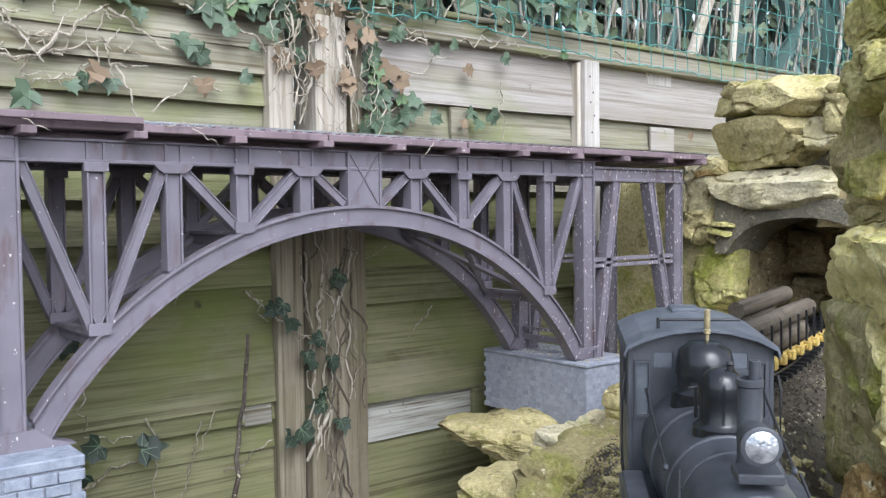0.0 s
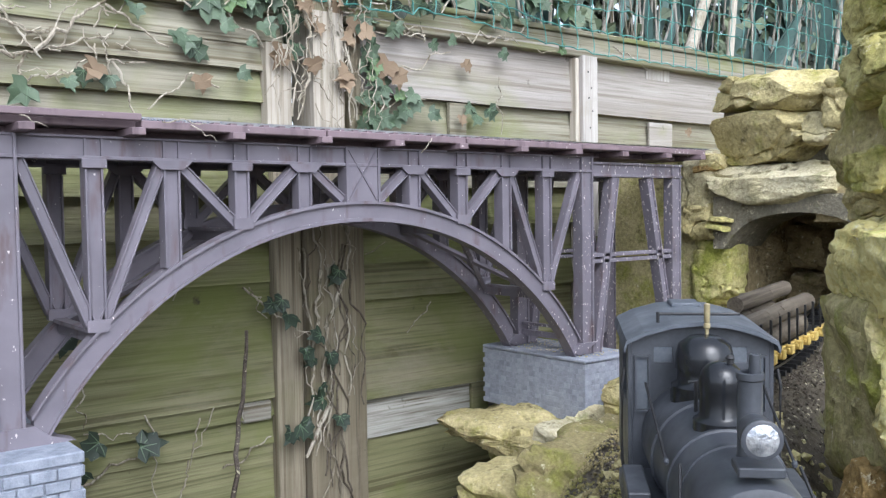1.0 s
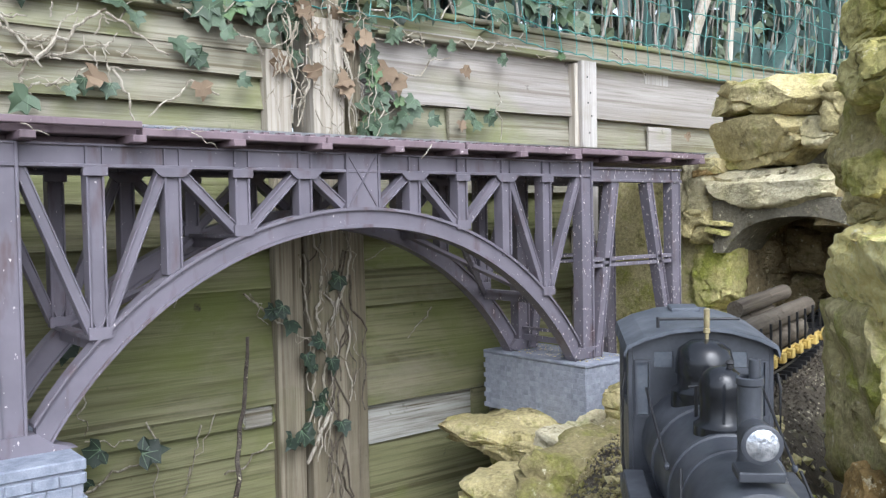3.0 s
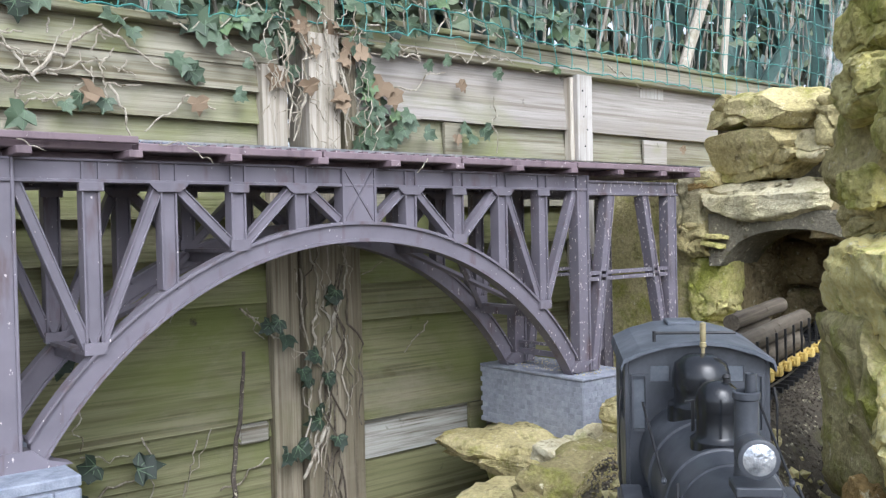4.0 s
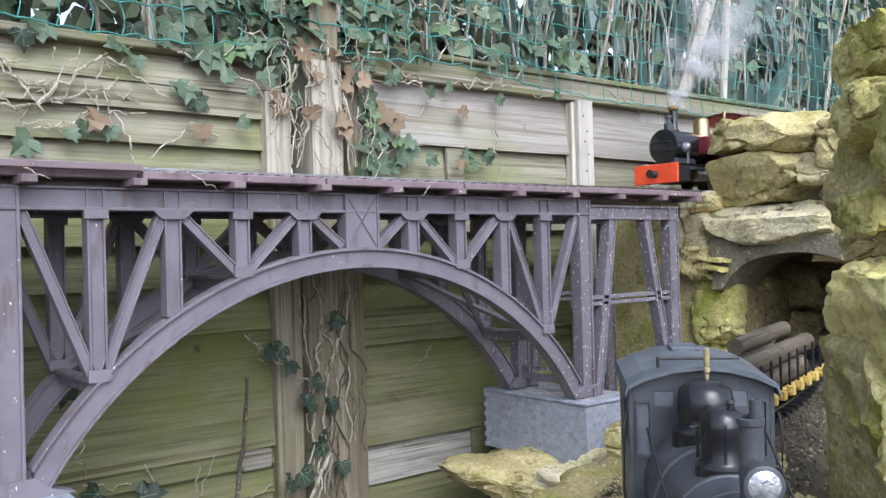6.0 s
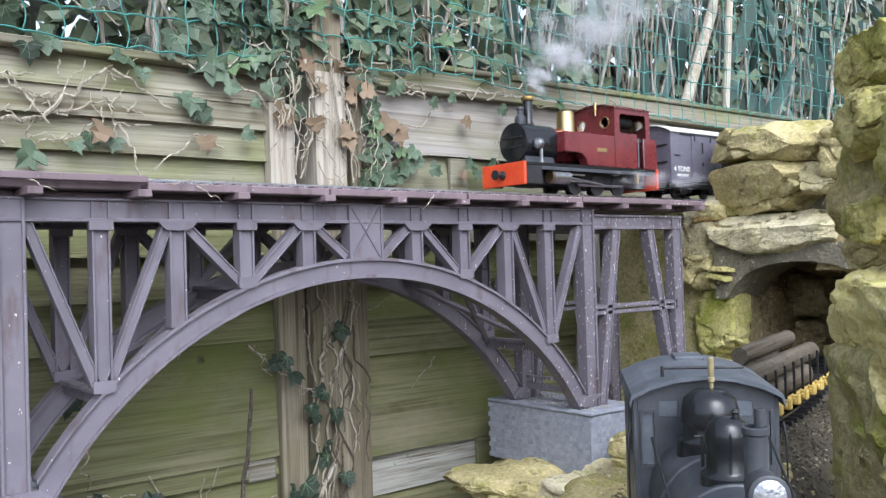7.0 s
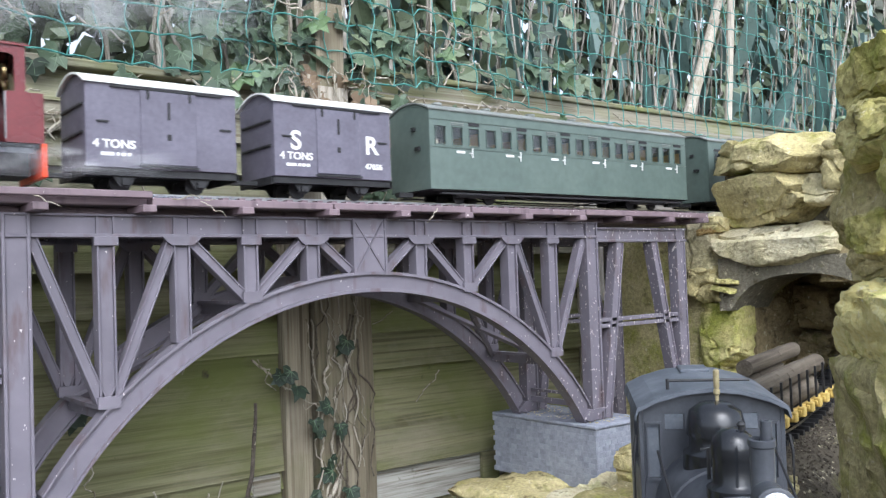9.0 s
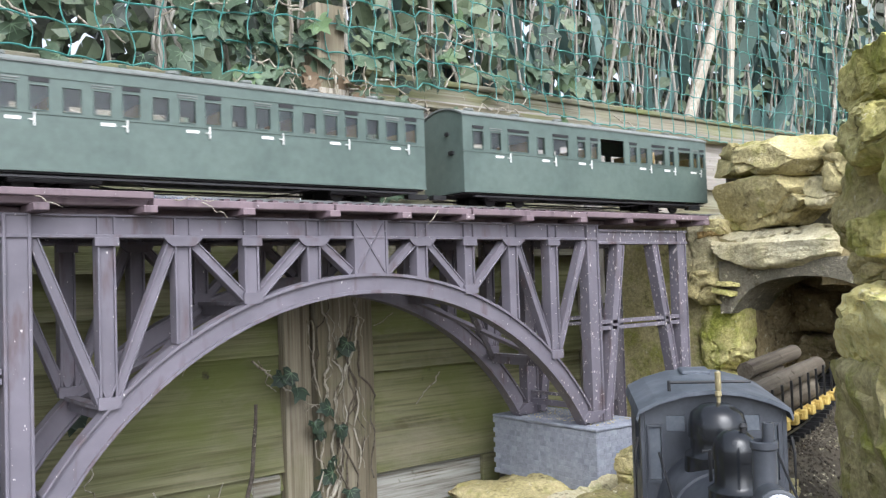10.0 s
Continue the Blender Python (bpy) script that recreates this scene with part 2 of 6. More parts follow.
def member(bm, x0, z0, x1, z1, w, y0, y1, lip=0.0028, proud=0.003):
    """A rolled section in an upright plane: a web with a raised lip along both edges."""
    d = Vector((x1 - x0, 0, z1 - z0))
    m = Matrix.Translation((x0, 0, z0)) @ d.to_track_quat("Z", "Y").to_matrix().to_4x4()
    ln = d.length
    m = Matrix.Translation((x0, 0, z0)) @ Matrix(((d.z / ln, 0, d.x / ln, 0), (0, 1, 0, 0), (-d.x / ln, 0, d.z / ln, 0), (0, 0, 0, 1)))
    box(bm, -w / 2 + lip, w / 2 - lip, y0 + proud, y1 - proud, 0, ln, 0, m)
    box(bm, -w / 2, -w / 2 + lip, y0, y1, 0, ln, 0.0006, m)
    box(bm, w / 2 - lip, w / 2, y0, y1, 0, ln, 0.0006, m)
    return bm


def tube(bm, pts, r, sides=6, r_end=None):
    """A round bar along a line of points."""
    pts = [Vector(p) for p in pts]
    rings = []
    for i, p in enumerate(pts):
        d = (pts[min(i + 1, len(pts) - 1)] - pts[max(i - 1, 0)]).normalized()
        q = d.to_track_quat("Z", "Y")
        rr = r if r_end is None else r + (r_end - r) * i / max(1, len(pts) - 1)
        rings.append([bm.verts.new(p + q @ Vector((rr * math.cos(2 * math.pi * k / sides), rr * math.sin(2 * math.pi * k / sides), 0))) for k in range(sides)])
    for a, b in zip(rings, rings[1:]):
        for k in range(sides):
            bm.faces.new((a[k], a[(k + 1) % sides], b[(k + 1) % sides], b[k]))
    bm.faces.new(rings[0][::-1])
    bm.faces.new(rings[-1])
    return bm


def lathe(bm, profile, m=None, sides=24):
    """Turns a profile of (radius, height) round the z axis; m places it."""
    m = m or Matrix.Identity(4)
    rings = []
    for r, h in profile:
        rings.append([bm.verts.new(m @ Vector((max(r, 1e-5) * math.cos(2 * math.pi * k / sides), max(r, 1e-5) * math.sin(2 * math.pi * k / sides), h))) for k in range(sides)])
    for a, b in zip(rings, rings[1:]):
        for k in range(sides):
            bm.faces.new((a[k], a[(k + 1) % sides], b[(k + 1) % sides], b[k]))
    bm.faces.new(rings[0][::-1])
    bm.faces.new(rings[-1])
    return bm


def prism(bm, outline, lo, hi, axis="y"):
    """A flat outline in x, z (or y, z for axis x; x, y for axis z) pulled out from lo to hi."""
    put = {"y": lambda p, k: (p[0], k, p[1]), "x": lambda p, k: (k, p[0], p[1]), "z": lambda p, k: (p[0], p[1], k)}[axis]
    a = [bm.verts.new(put(p, lo)) for p in outline]
    b = [bm.verts.new(put(p, hi)) for p in outline]
    n = len(outline)
    bm.faces.new(a)
    bm.faces.new(b[::-1])
    for i in range(n):
        bm.faces.new((a[i], b[i], b[(i + 1) % n], a[(i + 1) % n]))
    bmesh.ops.recalc_face_normals(bm, faces=bm.faces)
    return bm


def text_part(name, words, size, m, material, parent):
    cu = bpy.data.curves.new(name, "FONT")
    cu.body, cu.size, cu.extrude, cu.offset = words, size, 0.0003, size * 0.02
    tmp = bpy.data.objects.new(name, cu)
    me = bpy.data.meshes.new_from_object(tmp)
    bpy.data.objects.remove(tmp)
    me.transform(m)
    me.materials.clear()
    me.materials.append(material)
    ob = new(name, me)
    ob.parent = parent
    return ob


# ---- ground ----
TRACK = [(0.176, 0.062), (0.286, 0.166), (0.400, 0.275), (0.506, 0.374), (0.610, 0.471), (0.710, 0.557), (0.808, 0.620), (0.928, 0.674), (1.048, 0.712), (1.248, 0.765), (1.528, 0.873), (1.858, 0.993)]
RAIL = 0.2015


def rail_z(x, y):
    """The lower line climbs gently away from the camera."""
    return RAIL + 0.033 * ((x - 0.394) * 0.78 + (y - 0.28) * 0.62)


def to_track(x, y):
    best = 9.0
    for (ax, ay), (bx, by) in zip(TRACK, TRACK[1:]):
        dx, dy = bx - ax, by - ay
        k = max(0.0, min(1.0, ((x - ax) * dx + (y - ay) * dy) / (dx * dx + dy * dy)))
        best = min(best, math.hypot(x - ax - k * dx, y - ay - k * dy))
    return best


def smooth(a, b, v):
    k = max(0.0, min(1.0, (v - a) / (b - a)))
    return k * k * (3 - 2 * k)


def ground_z(x, y):
    low = -0.12 + 0.02 * noise.noise(Vector((x * 3, y * 3, 0)))
    d = to_track(x, y)
    top = rail_z(x, y) - 0.018
    k = 1 - smooth(0.06, 0.32, d)
    z = low + (top - low) * k
    rough = 0.006 * noise.noise(Vector((x * 26, y * 26, 1))) + 0.02 * (1 - k) * noise.noise(Vector((x * 8, y * 8, 4)))
    return z + rough * (0.15 if d < 0.05 else 1)


def build_ground():
    bm = bmesh.new()
    xs = sorted({round(v, 4) for v in [-3000, -300, -40, -8, -3, -1.5] + list(np.arange(-0.8, 2.6, 0.025)) + [3, 4, 6, 8, 14, 40, 300, 3000]})
    ys = sorted({round(v, 4) for v in [-3000, -300, -40, -8, -3, -1.2] + list(np.arange(-0.6, 1.6, 0.025)) + [2, 3, 5, 9, 40, 300, 3000]})
    grid = [[bm.verts.new((x, y, ground_z(x, y))) for y in ys] for x in xs]
    for i in range(len(xs) - 1):
        for j in range(len(ys) - 1):
            bm.faces.new((grid[i][j], grid[i + 1][j], grid[i + 1][j + 1], grid[i][j + 1]))
    single("ground", bm, EARTH, "dark bare garden soil with moss and dead leaves", "ground", kind="structure", smooth=True)


build_ground()


# ---- stones ----
def rock_bm(size, seed, n=7.0, rough=0.07, cuts=7, detail=5, bite=(0.78, 0.98)):
    bm = bmesh.new()
    bmesh.ops.create_icosphere(bm, subdivisions=detail, radius=1.0)
    rng = random.Random(seed)
    planes = []
    for _ in range(cuts):
        d = Vector((rng.gauss(0, 1), rng.gauss(0, 1), rng.gauss(0, 0.8))).normalized()
        planes.append((d, rng.uniform(*bite)))
    off = Vector((rng.uniform(0, 50), rng.uniform(0, 50), rng.uniform(0, 50)))
    s = Vector(size) / 2
    mean = (size[0] * size[1] * size[2]) ** (1 / 3)
    for v in bm.verts:
        p = v.co
        p = p / (abs(p.x) ** n + abs(p.y) ** n + abs(p.z) ** n) ** (1 / n)
        for d, h in planes:
            over = p.dot(d) - h * (abs(d.x) + abs(d.y) + abs(d.z)) * 0.78
            if over > 0:
                p = p - d * over
        q = Vector((p.x * s.x, p.y * s.y, p.z * s.z))
        w = q / mean
        k = rough * mean * (noise.noise(w * 1.6 + off) + 0.5 * noise.noise(w * 4 + off) + 0.34 * noise.noise(w * 10 + off) + 0.22 * noise.noise(w * 24 + off))
        crack = abs(noise.noise(Vector((w.x * 1.3, w.y * 1.3, w.z * 2.6)) + off * 1.7))
        k -= 0.05 * mean * max(0.0, 1 - crack / 0.06)
        layer = 0.035 * mean * noise.noise(Vector((w.x * 0.7, w.y * 0.7, w.z * 7)) + off)
        v.co = q + p.normalized() * (k * 1.6) + Vector((p.x, p.y, 0)).normalized() * layer
    return bm


def rock(name, label, at, size, seed, material, turn=(0, 0, 0), parent=None, **kw):
    bm = rock_bm(size, seed, **kw)
    if parent is not None:
        ob = part(name, bm, material, parent, label, True)
    else:
        ob = single(name, bm, material, label, "rock", smooth=True)
    ob.matrix_basis = pose(*at, *turn)
    return ob


# ---- the arch bridge ----
MID, STEP = 0.6995, 0.095
DECK_TOP = 0.575
FOOT = 0.198


def arch_top(x):
    return -0.0743 + math.sqrt(max(0.0, 0.5499 ** 2 - (x - MID) ** 2))


def arch_low(x):
    return -0.0720 + math.sqrt(max(0.0, 0.5204 ** 2 - (x - MID) ** 2))


def arch_strip(x0, x1, lo, hi, y0, y1, n=48):
    xs = [x0 + (x1 - x0) * i / n for i in range(n + 1)]
    outline = [(x, hi(x)) for x in xs] + [(x, lo(x)) for x in reversed(xs)]
    bm = bmesh.new()
    a = [[bm.verts.new((x, y, z)) for x, z in outline] for y in (y0, y1)]
    m = len(outline)
    for i in range(n):
        j = m - 2 - i
        bm.faces.new((a[0][i], a[0][i + 1], a[0][j], a[0][j + 1]))
        bm.faces.new((a[1][j + 1], a[1][j], a[1][i + 1], a[1][i]))
    for i in range(m):
        bm.faces.new((a[0][i], a[1][i], a[1][(i + 1) % m], a[0][(i + 1) % m]))
    bmesh.ops.recalc_face_normals(bm, faces=bm.faces)
    return bm


def trestle(parent, y0, y1, sx):
    """The leaning side span beyond a tower; sx mirrors it about the arch's middle."""
    def X(x):
        return MID + sx * (x - MID)
    lo, hi = sorted((X(1.196), X(1.459)))
    part("girder", box(box(fresh(lo, hi, y0 + 0.004, y1 - 0.003, 0.524, 0.5425), lo, hi, y0, y1, 0.5195, 0.5245, 0.0008), lo, hi, y0, y1, 0.542, 0.5465, 0.0008), PAINT, parent)
    part("diagonal", member(bmesh.new(), X(1.258), 0.5195, X(1.206), 0.200, 0.02, y0, y1), PAINT, parent)
    part("diagonal", member(bmesh.new(), X(1.357), 0.5195, X(1.424), 0.200, 0.018, y0, y1), PAINT, parent)
    part("post", member(bmesh.new(), X(1.440), 0.12, X(1.440), 0.542, 0.028, y0, y1), PAINT, parent)
    lo, hi = sorted((X(1.196), X(1.438)))
    part("strut", box(fresh(lo, hi, y0 + 0.003, y1, 0.3735, 0.3805, 0.0006), lo, hi, y0 + 0.003, y1, 0.3625, 0.3695, 0.0006), PAINT, parent)


def truss(bridge, y0, y1):
    """One side of the bridge, built between the planes y0 and y1."""
    rib = part("arch_rib", arch_strip(MID - 0.455, MID + 0.455, arch_low, arch_top, y0 + 0.004, y1 - 0.003), PAINT, bridge, "curved arch rib of faded purple-brown plastic")
    part("flange", arch_strip(MID - 0.458, MID + 0.458, lambda x: arch_top(x) - 0.003, lambda x: arch_top(x) + 0.0015, y0 - 0.001, y1), PAINT, rib)
    part("flange", arch_strip(MID - 0.446, MID + 0.446, lambda x: arch_low(x) - 0.001, lambda x: arch_low(x) + 0.004, y0 - 0.001, y1), PAINT, rib)
    gl, gr = MID - 0.48 - 0.02, MID + 0.48 + 0.02
    g = part("girder", fresh(gl, gr, y0 + 0.005, y1 - 0.004, 0.529, 0.5535), PAINT, bridge)
    part("flange", fresh(gl, gr, y0, y1, 0.527, 0.5315, 0.0008), PAINT, g)
    part("flange", fresh(gl, gr, y0 + 0.001, y1, 0.5525, 0.5556, 0.0008), PAINT, g)
    feet = {}
    for k in (-4, -3, -2, -1, 1, 2, 3, 4):
        x = MID + k * STEP
        foot = arch_top(x)
        feet[k] = (x, foot)
        part("post", member(bmesh.new(), x, foot - 0.002, x, 0.529, 0.0215, y0 + 0.001, y1, 0.0028, 0.0045), PAINT, bridge)
        rib_bm = fresh(x - 0.011, x - 0.0085, y0 + 0.001, y0 + 0.006, 0.5315, 0.5525)
        part("stiffener", box(rib_bm, x + 0.0085, x + 0.011, y0 + 0.001, y0 + 0.006, 0.5315, 0.5525), PAINT, bridge)
        if k in (-3, -1, 1, 3):
            part("gusset", prism(bmesh.new(), [(x - 0.026, 0.528), (x + 0.026, 0.528), (x + 0.020, 0.5215), (x + 0.014, 0.517), (x - 0.014, 0.517), (x - 0.020, 0.5215)], y0 - 0.0015, y0 + 0.004), PAINT, bridge)
        else:
            part("gusset", prism(bmesh.new(), [(x - 0.0135, foot - 0.001), (x, foot - 0.002), (x + 0.0135, foot - 0.001), (x + 0.0135, foot + 0.013), (x - 0.0135, foot + 0.013)], y0 - 0.0015, y0 + 0.004), PAINT, bridge)
            part("gusset", fresh(x - 0.0145, x + 0.0145, y0 - 0.0015, y0 + 0.004, 0.517, 0.528, 0.0006), PAINT, bridge)
    for s in (-1, 1):
        t = MID + s * 0.480
        tops = [(t - s * 0.017, 0.527), (feet[3 * s][0] + s * 0.012, 0.523), (feet[3 * s][0] - s * 0.012, 0.523), (feet[s][0] + s * 0.012, 0.523), (feet[s][0] - s * 0.012, 0.523)]
        foots = [(feet[4 * s][0] + s * 0.007, feet[4 * s][1] + 0.006), (feet[4 * s][0] - s * 0.007, feet[4 * s][1] + 0.008), (feet[2 * s][0] + s * 0.008, feet[2 * s][1] + 0.006), (feet[2 * s][0] - s * 0.008, feet[2 * s][1] + 0.006), (MID + s * 0.031, arch_top(MID + s * 0.03) + 0.004)]
        for (ax, az), (bx, bz) in zip(tops, foots):
            part("diagonal", member(bmesh.new(), ax, az, bx, bz, 0.013, y0 + 0.003, y1 - 0.002, 0.0022, 0.0025), PAINT, bridge)
        part("tower_post", member(bmesh.new(), t, FOOT + 0.0015, t, 0.5554, 0.031, y0 - 0.001, y1, 0.004, 0.004), PAINT, bridge)
        part("shoe", prism(bmesh.new(), [(t - 0.024, FOOT), (t + 0.024 - s * 0.045, FOOT), (t - s * 0.042, FOOT + 0.0085), (t - s * 0.024, FOOT + 0.0225), (t + s * 0.019, FOOT + 0.0225)] if s > 0 else [(t - 0.019, FOOT + 0.0225), (t - 0.024, FOOT), (t + 0.069, FOOT), (t + 0.042, FOOT + 0.0085), (t + 0.024, FOOT + 0.0225)], y0 - 0.003, y1 + 0.002), PAINT, bridge)
        trestle(bridge, y0, y1, s)
    panel = part("centre_panel", fresh(MID - 0.0275, MID + 0.0275, y0 + 0.001, y1 - 0.003, arch_top(MID) - 0.002, 0.5535), PAINT, bridge)
    for s in (-1, 1):
        bm = bmesh.new()
        z0, z1 = arch_top(MID) + 0.003, 0.551
        ln = math.hypot(0.048, z1 - z0)
        m = Matrix.Translation((MID, 0, (z0 + z1) / 2)) @ pose(0, 0, 0, 0, s * math.degrees(math.atan2(0.048, z1 - z0)), 0)
        part("cross_rib", box(bm, -0.0012, 0.0012, y0 - 0.0008, y0 + 0.002, -ln / 2, ln / 2, 0, m), PAINT, panel)
        x = MID + s * 0.0275
        part("edge_rib", fresh(x - 0.002, x + 0.002, y0 - 0.0015, y1, arch_top(x) - 0.003, 0.5545), PAINT, panel)
    return feet


def build_bridge():
    b = thing("arch_bridge", "faded purple-brown model arch bridge on grey plinths", "model bridge")
    feet = truss(b, 1.10, 1.122)
    truss(b, 1.268, 1.29)
    for k, (x, z) in feet.items():
        if k in (-4, -2, 2, 4):
            part("cross_strut", box(fresh(x - 0.008, x + 0.008, 1.12, 1.27, z - 0.004, z + 0.001), x - 0.0015, x + 0.0015, 1.12, 1.27, z - 0.018, z - 0.004), PAINT, b)
    for s in (-1, 1):
        x = MID + s * 0.48
        part("cross_strut", box(fresh(x - 0.004, x + 0.004, 1.12, 1.27, 0.219, 0.229), x - 0.004, x + 0.004, 1.12, 1.27, 0.239, 0.244), PAINT, b)
        for (ax, az), (bx, bz) in (((feet[4 * s][0], feet[4 * s][1]), (feet[2 * s][0], feet[2 * s][1])),):
            part("cross_brace", tube(bmesh.new(), [(ax, 1.12, az - 0.008), (bx, 1.27, bz - 0.008)], 0.005, 4), PAINT, b)
            part("cross_brace", tube(bmesh.new(), [(ax, 1.27, az - 0.008), (bx, 1.12, bz - 0.008)], 0.005, 4), PAINT, b)
    part("stringer", fresh(-1.6, 1.50, 1.125, 1.265, 0.5563, 0.5644), DECK, b)
    # deck boards in lengths, a little uneven at their edges
    rng = random.Random(4)
    x = -1.6
    for x2 in (-1.0, -0.45, 0.022, 0.367, 0.625, 0.875, 1.137, 1.385, 1.502):
        dy, dz = rng.uniform(-0.003, 0.003), rng.uniform(-0.0012, 0.0006)
        part("deck_board", fresh(x + 0.001, x2 - 0.001, (1.086 if x2 < 0.4 else 1.074) + dy, 1.305, 0.5650 + dz, DECK_TOP + dz, 0.0012), DECK, b)
        x = x2
    for x in (-1.26, -1.01, -0.76, -0.51, -0.26, -0.01, 0.112, 0.2375, 0.362, 0.491, 0.620, 0.741, 0.864, 0.991, 1.126, 1.2486, 1.372, 1.478):
        part("tie", fresh(x - 0.0085, x + 0.0085, 1.066 + rng.uniform(-0.003, 0.003), 1.31, 0.5558, 0.5648, 0.0008), DECK, b)
    part("kerb_strip", fresh(-1.6, 0.367, 1.070, 1.0825, 0.5730, 0.5815, 0.001), DECK, b)
    for x in (-1.5, -0.9):
        part("tower_post", member(bmesh.new(), x, -0.12, x, 0.5555, 0.036, 1.10, 1.122, 0.004, 0.004), PAINT, b)
        part("tower_post", member(bmesh.new(), x, -0.12, x, 0.5555, 0.036, 1.268, 1.29, 0.004, 0.004), PAINT, b)


build_bridge()


def build_plinths():
    # nearer plinth: pale bricks in courses round a core
    p = thing("brick_plinth", "pale grey model brick plinth under the bridge foot", "plinth")
    x0, x1, y0, y1, top = 0.02, 0.280, 1.041, 1.32, FOOT
    part("core", fresh(x0 + 0.003, x1 - 0.003, y0 + 0.003, y1 - 0.003, -0.14, top - 0.013), PLINTH, p, "grey mortar core")
    part("cap", fresh(x0 - 0.001, x1 + 0.001, y0 - 0.001, y1, top - 0.013, top, 0.0015), BRICK, p)
    face = mesh_of("brick", fresh(0, 0.0265, 0, 0.006, 0, 0.0125, 0.0011), BRICK)
    half = mesh_of("brick", fresh(0, 0.006, 0, 0.0265, 0, 0.0125, 0.0011), BRICK)
    rng = random.Random(2)
    for row in range(10):
        z = top - 0.0145 - 0.0138 * (row + 1)
        shift = 0.014 if row % 2 else 0.0
        x = x1 - 0.0275 - shift
        while x > x0 + 0.06:
            o = new("brick", face)
            o.parent, o.matrix_basis = p, pose(x, y0 - rng.uniform(0, 0.0012), z)
            x -= 0.0279
        y = y0 + 0.001 + shift
        while y < y1 - 0.03:
            o = new("brick", half)
            o.parent, o.matrix_basis = p, pose(x1 - 0.005 + rng.uniform(0, 0.001), y, z)
            y += 0.0279
    # far plinth: worn flat grey with faint courses at its corner
    q = thing("stone_plinth", "worn grey model stone plinth under the far bridge foot", "plinth")
    x0, x1, y0, y1 = 1.131, 1.264, 1.064, 1.330
    part("core", fresh(x0, x1, y0, y1, 0.085, 0.192, 0.002), PLINTH, q)
    part("cap", fresh(x0 - 0.003, x1 + 0.003, y0 - 0.003, y1 + 0.003, 0.192, FOOT, 0.0015), PLINTH, q)
    block = mesh_of("block", fresh(0, 0.0150, 0, 0.0022, 0, 0.0092, 0.0005), PLINTH)
    side = mesh_of("block", fresh(0, 0.0022, 0, 0.0150, 0, 0.0092, 0.0005), PLINTH)
    for row in range(11):
        z = 0.0845 + row * 0.0097
        for i in range(9):
            o = new("block", block)
            o.parent, o.matrix_basis = q, pose(x0 + 0.001 + i * 0.0156 + (0.0 if row % 2 else 0.005) * (i < 8), y0 - 0.0005, z)
        for i in range(17):
            o = new("block", side)
            o.parent, o.matrix_basis = q, pose(x0 - 0.0005, y0 + 0.001 + i * 0.0156 + (0.0 if row % 2 else 0.005), z)


build_plinths()


# ---- the fence ----
def lapped_board(x0, x1, z0, z1, seed, y=1.42):
    """A sawn board, thicker at its foot, where it laps over the one below; its foot edge wanders."""
    bm = bmesh.new()
    n = 24
    rows = []
    for i in range(n + 1):
        x = x0 + (x1 - x0) * i / n
        w = 0.004 * noise.noise(Vector((x * 2.2, seed * 3.7, 0))) + 0.0015 * noise.noise(Vector((x * 14, seed, 2)))
        t = 0.003 * noise.noise(Vector((x * 3, seed * 1.3, 5)))
        rows.append([bm.verts.new(p) for p in ((x, y - 0.020 + t, z0 + w), (x, y - 0.019 + t, z0 + w + 0.0015), (x, y - 0.004 + t, z1 + 0.012), (x, y + 0.01, z1 + 0.012), (x, y + 0.01, z0 + w))])
    for a, b in zip(rows, rows[1:]):
        for k in range(5):
            bm.faces.new((a[k], a[(k + 1) % 5], b[(k + 1) % 5], b[k]))
    bm.faces.new(rows[0][::-1])
    bm.faces.new(rows[-1])
    bmesh.ops.recalc_face_normals(bm, faces=bm.faces)
    return bm


